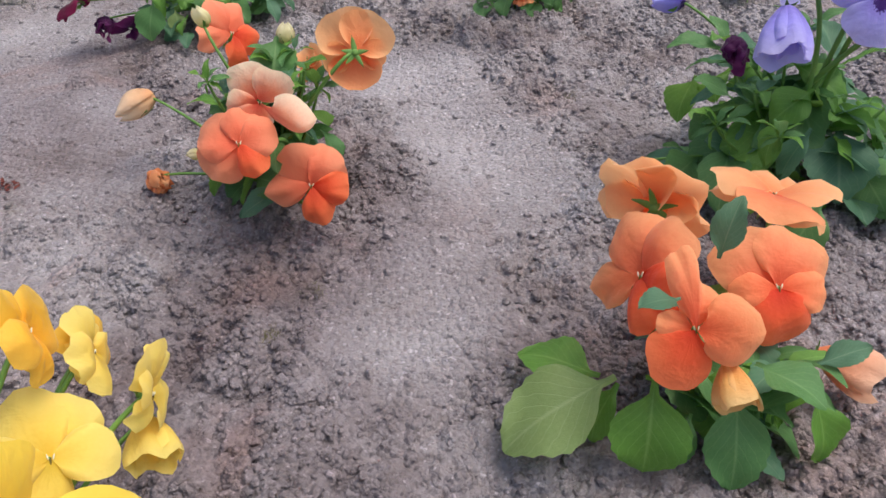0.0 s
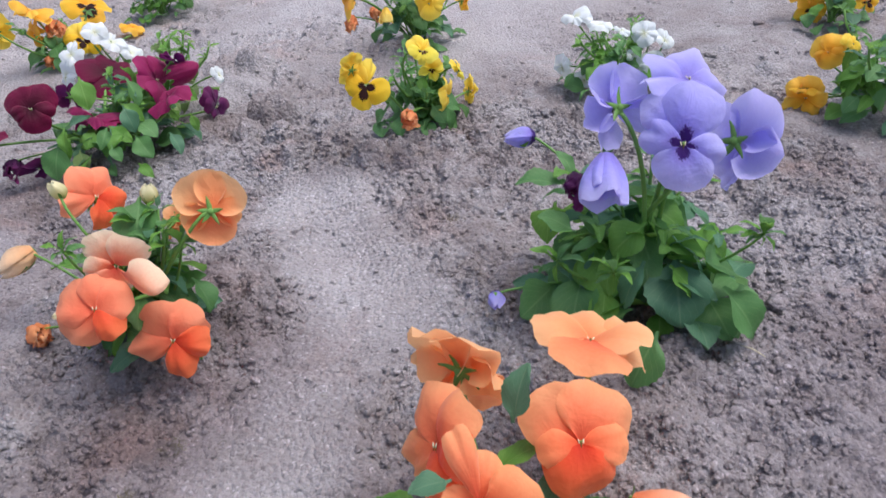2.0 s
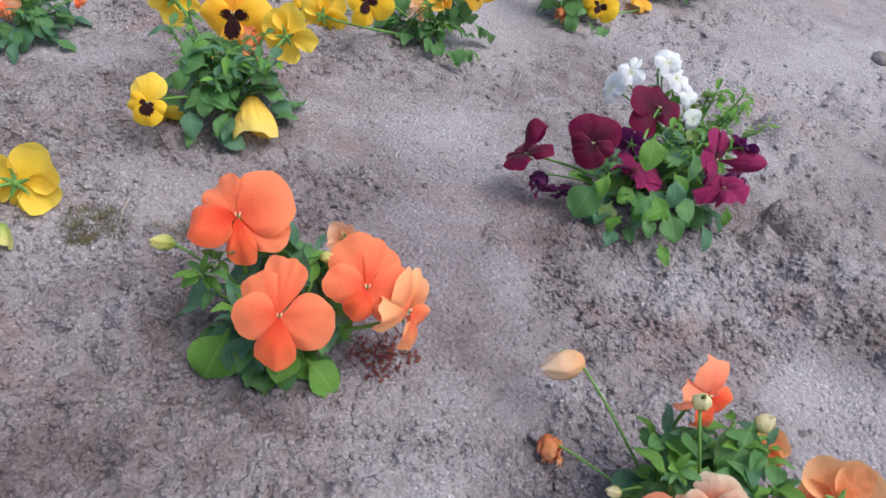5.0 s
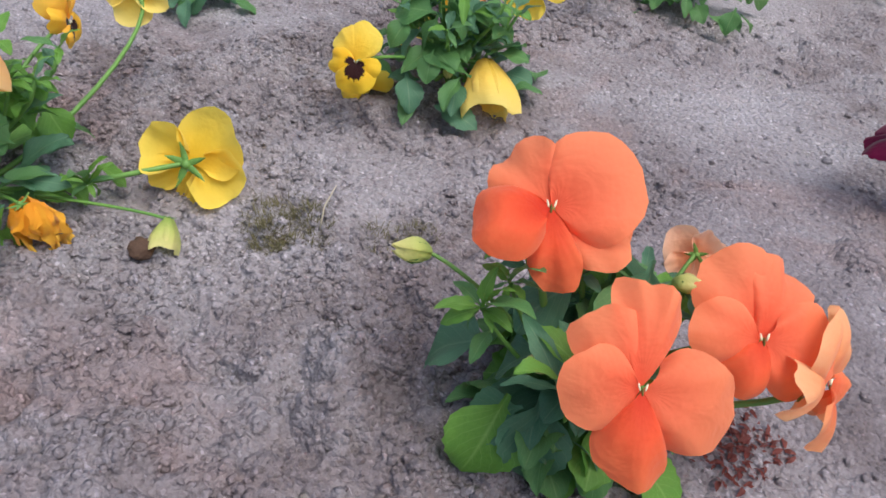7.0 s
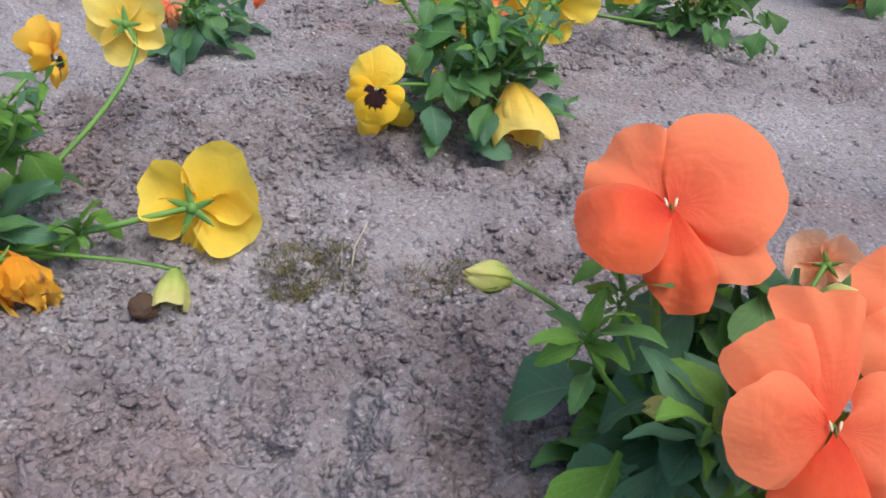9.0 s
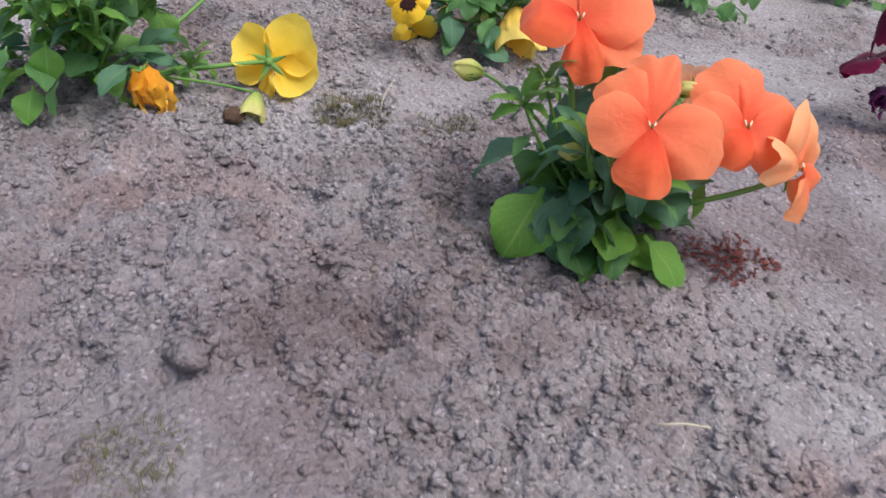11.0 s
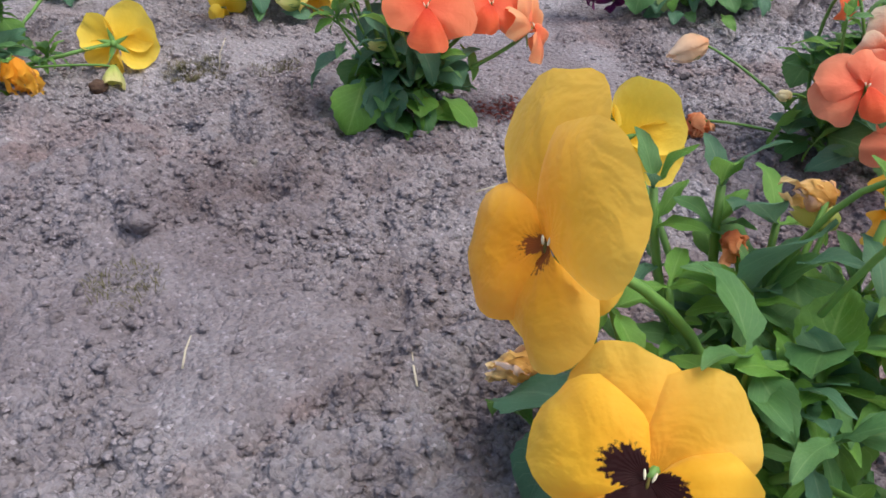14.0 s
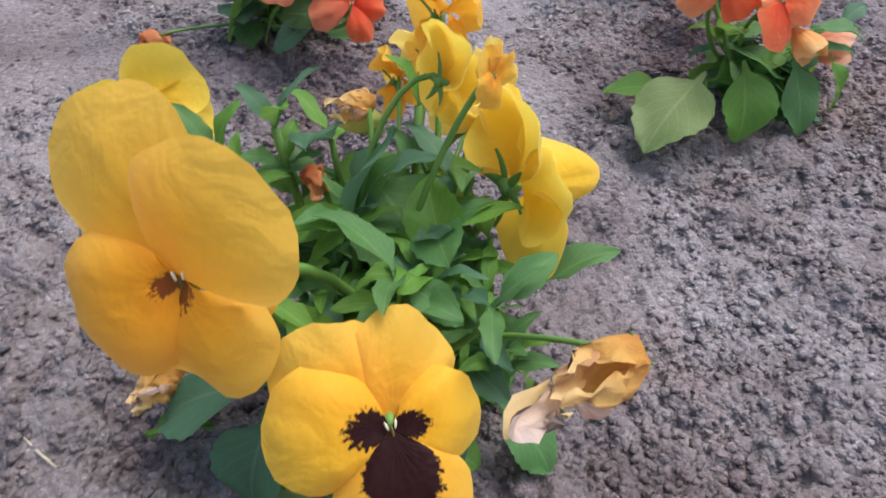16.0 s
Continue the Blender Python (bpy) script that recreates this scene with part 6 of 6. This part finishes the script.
plant = pansy(-0.420, 1.690, "white pansy near the wire fence")
flower(plant, "white", (-0.448, 1.683, 0.061), (69, -8, -13), 0.0506)
flower(plant, "white", (-0.387, 1.699, 0.074), (47, 2, 34), 0.0480)
flower(plant, "white", (-0.369, 1.704, 0.055), (76, -3, 14), 0.0322)
flower(plant, "white", (-0.337, 1.713, 0.062), (68, 8, 61), 0.0343)
flower(plant, "white", (-0.435, 1.686, 0.076), (37, 0, 26), 0.0343)
foliage(plant, 0.08, 0.07, 40, 8, 13, ("leaf_fresh", "leaf"), big=0.04)

plant = pansy(-0.953, 1.685, "small orange pansy near the board fence")
flower(plant, "orange", (-0.973, 1.672, 0.064), (57, 2, 12), 0.0500)
flower(plant, "orange_pale", (-0.947, 1.689, 0.072), (17, 16, 32), 0.0526)
flower(plant, "orange_pale", (-0.909, 1.713, 0.085), (70, 7, 40), 0.0477)
flower(plant, "orange_pale", (-0.889, 1.725, 0.047), (86, 13, 79), 0.0408)
flower(plant, "orange", (-0.990, 1.661, 0.050), (78, -7, -26), 0.0426)
wilted(plant, "wilt_deep", (-0.935, 1.696, 0.012), (136, 6, 30), 0.0230)
foliage(plant, 0.065, 0.06, 34, 7, 14, ("leaf", "leaf"), big=0.038)

plant = pansy(-1.064, 1.215, "small yellow pansy by the board fence")
flower(plant, "gold", (-1.085, 1.193, 0.072), (73, -9, -23), 0.0328)
flower(plant, "yellow", (-1.055, 1.225, 0.063), (14, 22, 43), 0.0393)
flower(plant, "gold", (-1.080, 1.198, 0.049), (81, -6, -13), 0.0352)
flower(plant, "gold_blotch", (-1.020, 1.262, 0.035), (86, 14, 51), 0.0364)
foliage(plant, 0.07, 0.065, 36, 8, 15, big=0.038)

plant = pansy(-1.011, 1.126, "small white pansy with few blooms")
flower(plant, "white", (-1.018, 1.119, 0.029), (40, 6, 25), 0.0460)
flower(plant, "white", (-0.999, 1.139, 0.031), (73, 12, 43), 0.0223)
flower(plant, "white", (-0.971, 1.170, 0.025), (68, 17, 62), 0.0265)
flower(plant, "yellow", (-1.014, 1.123, 0.035), (59, -4, -3), 0.0221)
foliage(plant, 0.05, 0.045, 24, 5, 16, big=0.032)

plant = pansy(0.083, 1.382, "pale yellow pansy with drooping blooms")
flower(plant, "gold", (-0.003, 1.290, 0.101), (82, -14, -68), 0.0605)
flower(plant, "yellow", (0.089, 1.314, 0.106), (12, 9, 1), 0.0508)
flower(plant, "yellow", (0.109, 1.293, 0.083), (69, -3, -15), 0.0456)
flower(plant, "gold", (0.161, 1.358, 0.065), (108, 15, 119), 0.0398)
bell(plant, "pale_yellow", (0.046, 1.291, 0.073), (-153, -3, -177), 0.0213)
flower(plant, "orange", (0.138, 1.462, 0.073), (-3, 2, -1), 0.0427)
wilted(plant, "wilt_deep", (0.021, 1.380, 0.054), (103, 3, 4), 0.0230)
wilted(plant, "wilt_deep", (-0.015, 1.379, 0.042), (133, 4, 5), 0.0231)
foliage(plant, 0.08, 0.09, 46, 9, 17, ("leaf", "leaf", "leaf_blue"), big=0.045)

plant = pansy(0.173, 1.688, "small orange pansy on bare soil")
flower(plant, "orange", (0.106, 1.697, 0.046), (73, -17, -33), 0.0440)
flower(plant, "orange", (0.133, 1.694, 0.055), (34, -9, 7), 0.0394)
flower(plant, "orange_pale", (0.159, 1.690, 0.069), (74, -10, 6), 0.0430)
flower(plant, "orange", (0.176, 1.688, 0.034), (90, 0, 34), 0.0392)
wilted(plant, "wilt_deep", (0.210, 1.683, 0.012), (134, -13, -5), 0.0247)
foliage(plant, 0.06, 0.065, 34, 6, 18, big=0.038)

plant = pansy(0.095, 1.039, "bright yellow pansy with one dark-faced bloom")
flower(plant, "yellow_blotch", (0.040, 0.948, 0.099), (72, 15, 11), 0.0444)
flower(plant, "lemon_blotch", (0.100, 1.003, 0.111), (44, 10, 24), 0.0381)
flower(plant, "yellow", (0.027, 0.949, 0.118), (74, -17, -136), 0.0323)
flower(plant, "yellow", (0.122, 1.000, 0.061), (104, 23, 73), 0.0354)
flower(plant, "yellow", (0.154, 1.093, 0.025), (115, 22, 114), 0.0396)
flower(plant, "lemon_blotch", (0.140, 1.040, 0.073), (66, 22, 77), 0.0288)
flower(plant, "lemon_blotch", (0.109, 1.020, 0.085), (98, 1, 0), 0.0280)
wilted(plant, "wilt_deep", (0.081, 0.949, 0.058), (84, 2, 2), 0.0240)
foliage(plant, 0.065, 0.075, 44, 8, 19, ("leaf", "leaf"), big=0.04)

plant = pansy(0.343, 1.123, "white pansy growing behind the violet one")
flower(plant, "white", (0.290, 1.137, 0.094), (16, -25, -9), 0.0368)
flower(plant, "white", (0.319, 1.129, 0.084), (11, -1, -11), 0.0325)
flower(plant, "white", (0.372, 1.115, 0.073), (52, -11, -23), 0.0322)
flower(plant, "white", (0.396, 1.109, 0.064), (59, 6, 22), 0.0280)
flower(plant, "white", (0.382, 1.113, 0.031), (68, -8, -14), 0.0329)
flower(plant, "white", (0.276, 1.140, 0.029), (99, -19, -57), 0.0338)
flower(plant, "white", (0.303, 1.133, 0.012), (120, -12, -29), 0.0251)
flower(plant, "white", (0.360, 1.118, 0.046), (98, 1, 6), 0.0186)
flower(plant, "white", (0.345, 1.122, 0.077), (9, 3, -13), 0.0211)
foliage(plant, 0.085, 0.07, 50, 9, 20, ("leaf", "leaf_fresh"), big=0.038)

plant = pansy(0.600, 0.980, "straggling orange-yellow pansy on bare soil")
flower(plant, "gold", (0.540, 1.019, 0.012), (72, -15, -28), 0.0476)
flower(plant, "gold", (0.551, 1.012, 0.068), (62, -17, -34), 0.0368)
flower(plant, "yellow", (0.570, 1.000, 0.080), (57, 10, 30), 0.0261)
flower(plant, "gold_blotch", (0.536, 1.022, 0.023), (-4, -9, -23), 0.0329)
foliage(plant, 0.085, 0.09, 36, 12, 21, big=0.045)

plant = pansy(0.700, 1.300, "brown-eyed orange-yellow pansy on bare soil")
flower(plant, "gold", (0.651, 1.327, 0.053), (76, -20, -64), 0.0439)
flower(plant, "gold_blotch", (0.681, 1.310, 0.069), (52, -10, -14), 0.0463)
flower(plant, "gold_blotch", (0.675, 1.314, 0.022), (77, -13, -24), 0.0441)
flower(plant, "gold", (0.652, 1.327, 0.078), (23, 1, -23), 0.0334)
flower(plant, "gold_blotch", (0.736, 1.280, 0.037), (59, -8, -7), 0.0328)
foliage(plant, 0.07, 0.075, 34, 10, 22, big=0.042)

plant = pansy(0.704, 1.534, "white pansy at the far side of the bed")
flower(plant, "white", (0.694, 1.539, 0.066), (57, -12, -21), 0.0391)
flower(plant, "white", (0.662, 1.554, 0.047), (73, -16, -50), 0.0338)
flower(plant, "white", (0.740, 1.518, 0.051), (43, -7, -3), 0.0523)
flower(plant, "white", (0.684, 1.544, 0.042), (86, -11, -21), 0.0257)
foliage(plant, 0.08, 0.06, 36, 6, 23, ("leaf", "leaf_fresh"), big=0.038)

plant = pansy(-0.815, 0.530, "sprawling yellow pansy with nodding blooms")
flower(plant, "yellow", (-0.731, 0.634, 0.026), (116, 10, -148), 0.0690, form="spread")
flower(plant, "gold_blotch", (-0.843, 0.633, 0.084), (97, 24, 134), 0.0465)
flower(plant, "pale_yellow", (-0.862, 0.697, 0.083), (116, -6, -140), 0.0539)
wilted(plant, "gold", (-0.744, 0.536, 0.016), (170, 10, -166), 0.0350, slim=0.8)
bell(plant, "bud_yellow", (-0.692, 0.584, 0.016), (140, 31, 60), 0.0200)
bell(plant, "peach_yellow", (-0.761, 0.534, 0.125), (120, 18, 70), 0.0429)
flower(plant, "gold_blotch", (-0.909, 0.549, 0.044), (81, 10, 37), 0.0419)
wilted(plant, "wilt_deep", (-0.817, 0.526, 0.060), (135, 15, 54), 0.0203)
flower(plant, "peach_yellow", (-0.845, 0.551, 0.074), (52, 9, 35), 0.0289)
foliage(plant, 0.095, 0.1, 84, 40, 24, ("leaf", "leaf_fresh", "leaf_blue", "leaf_fresh"), big=0.036)
leaf(plant, "round", "leaf_blue", (-0.785, 0.565, 0.034), (-0.769, 0.546, 0.037), 1.10, 0, 1)
leaf(plant, "oval", "leaf", (-0.778, 0.551, 0.027), (-0.762, 0.534, 0.022), 1.10, 0, 2)
twig(plant, (-0.752, 0.575, 0.030))
leaf(plant, "narrow", "leaf", (-0.752, 0.575, 0.030), (-0.746, 0.589, 0.033), 1.15, 5, 0)
leaf(plant, "narrow", "leaf_fresh", (-0.752, 0.575, 0.030), (-0.753, 0.584, 0.019), 1.15, 16, 1)
leaf(plant, "narrow", "leaf_fresh", (-0.752, 0.575, 0.030), (-0.741, 0.572, 0.029), 1.15, -1, 2)
leaf(plant, "narrow", "leaf", (-0.752, 0.575, 0.030), (-0.750, 0.562, 0.030), 1.15, -17, 3)
leaf(plant, "narrow", "leaf_fresh", (-0.752, 0.575, 0.030), (-0.754, 0.557, 0.038), 1.15, 12, 4)
leaf(plant, "narrow", "leaf_fresh", (-0.752, 0.575, 0.030), (-0.748, 0.562, 0.049), 1.15, 4, 0)
leaf(plant, "narrow", "leaf", (-0.752, 0.575, 0.030), (-0.745, 0.566, 0.054), 1.15, -1, 1)
leaf(plant, "narrow", "leaf_fresh", (-0.752, 0.575, 0.030), (-0.743, 0.579, 0.056), 1.15, 21, 2)
leaf(plant, "narrow", "leaf_fresh", (-0.752, 0.575, 0.030), (-0.745, 0.587, 0.045), 1.15, 21, 3)
twig(plant, (-0.774, 0.559, 0.097))
leaf(plant, "narrow", "leaf", (-0.774, 0.559, 0.097), (-0.768, 0.570, 0.101), 1.15, -17, 0)
leaf(plant, "narrow", "leaf_fresh", (-0.774, 0.559, 0.097), (-0.761, 0.564, 0.098), 1.15, 15, 1)
leaf(plant, "narrow", "leaf_fresh", (-0.774, 0.559, 0.097), (-0.771, 0.554, 0.091), 1.15, -11, 2)
leaf(plant, "narrow", "leaf", (-0.774, 0.559, 0.097), (-0.777, 0.551, 0.092), 1.15, 21, 3)
leaf(plant, "narrow", "leaf_fresh", (-0.774, 0.559, 0.097), (-0.770, 0.542, 0.112), 1.15, -15, 4)
leaf(plant, "narrow", "leaf_fresh", (-0.774, 0.559, 0.097), (-0.769, 0.548, 0.117), 1.15, 17, 0)
leaf(plant, "narrow", "leaf", (-0.774, 0.559, 0.097), (-0.767, 0.561, 0.115), 1.15, 8, 1)
leaf(plant, "narrow", "leaf_fresh", (-0.774, 0.559, 0.097), (-0.767, 0.568, 0.110), 1.15, -20, 2)
twig(plant, (-0.763, 0.528, 0.074))
leaf(plant, "narrow", "leaf", (-0.763, 0.528, 0.074), (-0.759, 0.547, 0.074), 1.15, 10, 0)
leaf(plant, "narrow", "leaf", (-0.763, 0.528, 0.074), (-0.748, 0.533, 0.075), 1.15, -14, 1)
leaf(plant, "narrow", "leaf", (-0.763, 0.528, 0.074), (-0.761, 0.523, 0.064), 1.15, 0, 2)
leaf(plant, "narrow", "leaf", (-0.763, 0.528, 0.074), (-0.769, 0.517, 0.063), 1.15, -13, 3)
leaf(plant, "narrow", "leaf", (-0.763, 0.528, 0.074), (-0.765, 0.515, 0.080), 1.15, 20, 4)
leaf(plant, "narrow", "leaf", (-0.763, 0.528, 0.074), (-0.765, 0.522, 0.089), 1.15, 24, 0)
leaf(plant, "narrow", "leaf", (-0.763, 0.528, 0.074), (-0.761, 0.528, 0.097), 1.15, 8, 1)
leaf(plant, "narrow", "leaf", (-0.763, 0.528, 0.074), (-0.755, 0.540, 0.091), 1.15, 7, 2)

plant = pansy(-0.984, 0.837, "small peach and orange pansy")
flower(plant, "peach", (-0.994, 0.823, 0.029), (90, 6, 42), 0.0304)
flower(plant, "orange", (-1.004, 0.810, 0.030), (72, -11, -4), 0.0226)
flower(plant, "orange", (-0.948, 0.886, 0.039), (80, 16, 86), 0.0207)
flower(plant, "orange_pale", (-0.993, 0.824, 0.038), (51, -4, 36), 0.0283)
foliage(plant, 0.075, 0.055, 36, 6, 25, ("leaf", "leaf_blue"), big=0.042)
leaf(plant, "round", "leaf", (-0.958, 0.838, 0.036), (-0.940, 0.829, 0.017), 1.20, 0, 1)
leaf(plant, "round", "leaf", (-0.970, 0.822, 0.027), (-0.944, 0.807, 0.012), 1.10, 0, 2)


# ---- small things on the soil ----
def pebble(x, y, r, material, name, label, category, seed):
    rnd = random.Random(seed)
    bm = bmesh.new()
    bmesh.ops.create_icosphere(bm, subdivisions=3, radius=1.0)
    off = Vector((rnd.uniform(0, 50), rnd.uniform(0, 50), 0))
    for v in bm.verts:
        k = 1 + 0.25 * noise.noise(v.co * 1.6 + off) + 0.10 * noise.noise(v.co * 5 + off)
        v.co = Vector((v.co.x * r * 1.1, v.co.y * r, v.co.z * r * 0.8)) * k
    for f in bm.faces:
        f.smooth = True
    me = bpy.data.meshes.new(name)
    bm.to_mesh(me)
    bm.free()
    me.materials.append(material)
    ob = new(name, me)
    ob.matrix_world = pose(x, y, soil_height(x, y) + r * 0.5, 0, 0, rnd.uniform(0, 360))
    return tagged(ob, label, category)


pebble(-0.697, 0.570, 0.0075, BROWN, "seed_pod", "small brown dried pod on the soil", "pod", 4)


def straw(x, y, length, turn, tilt, seed):
    rnd = random.Random(seed)
    z = soil_height(x, y) + 0.004
    d = Vector((math.cos(radians(turn)), math.sin(radians(turn)), math.tan(radians(tilt)))).normalized()
    a = Vector((x, y, z))
    b = a + d * length
    c = (a + b) / 2 + Vector((rnd.uniform(-1, 1), rnd.uniform(-1, 1), 0.5)) * length * 0.08
    me = tube([a, a.lerp(c, 0.6), c, c.lerp(b, 0.5), b], [0.0006, 0.0006, 0.00055, 0.0005, 0.0003], 5)
    me.materials.append(STRAW)
    return tagged(new("straw", me), "thin pale dry straw on the soil", "straw", "straws on the soil")


straw(-0.308, 0.346, 0.020, 120, 10, 1)
straw(-0.415, 0.315, 0.016, 100, 40, 3)
straw(-0.640, 0.660, 0.030, 95, 55, 4)
straw(-0.340, 0.520, 0.022, 30, 10, 5)
straw(0.330, 0.600, 0.018, 140, 8, 6)
tufts([(-0.668, 0.648, 0.024), (-0.648, 0.655, 0.018), (-0.655, 0.630, 0.012)], 0.008, 380, MOSS, "moss_patch", "thin olive-brown moss on the soil", 8, 0.9)
tufts([(-0.490, 0.360, 0.022)], 0.007, 260, MOSS, "moss_patch", "thin olive-brown moss on the soil", 9, 0.9)
tufts([(-0.606, 0.686, 0.016), (-0.590, 0.700, 0.012)], 0.007, 180, MOSS, "moss_patch", "thin olive-brown moss on the soil", 10, 0.9)
tufts([(-0.080, 0.560, 0.008), (-0.100, 0.520, 0.006), (-0.470, 0.590, 0.008), (0.120, 0.820, 0.012)], 0.006, 60, MOSS, "moss_patch", "small olive-green moss specks on the soil", 11, 0.9)


def red_weed(x, y):
    """A low withered weed: a rosette of narrow red leaves."""
    ob = new("red_weed")
    BASES[ob.name] = (x, y, soil_height(x, y))
    tagged(ob, "low withered weed with narrow red leaves", "weed")
    rnd = random.Random(77)
    for k in range(170):
        a, r = rnd.uniform(0, 6.28), 0.028 * rnd.random() ** 0.6
        root = Vector((x + r * math.cos(a), y + r * math.sin(a), BASES[ob.name][2] + 0.002))
        b = rnd.uniform(0, 6.28)
        l = rnd.uniform(0.003, 0.0075)
        leaf(ob, "narrow", "red", root, root + Vector((math.cos(b) * l, math.sin(b) * l, l * rnd.uniform(0.1, 0.7))), 1.2, rnd.uniform(-40, 40))
    return ob


red_weed(-0.372, 0.690)
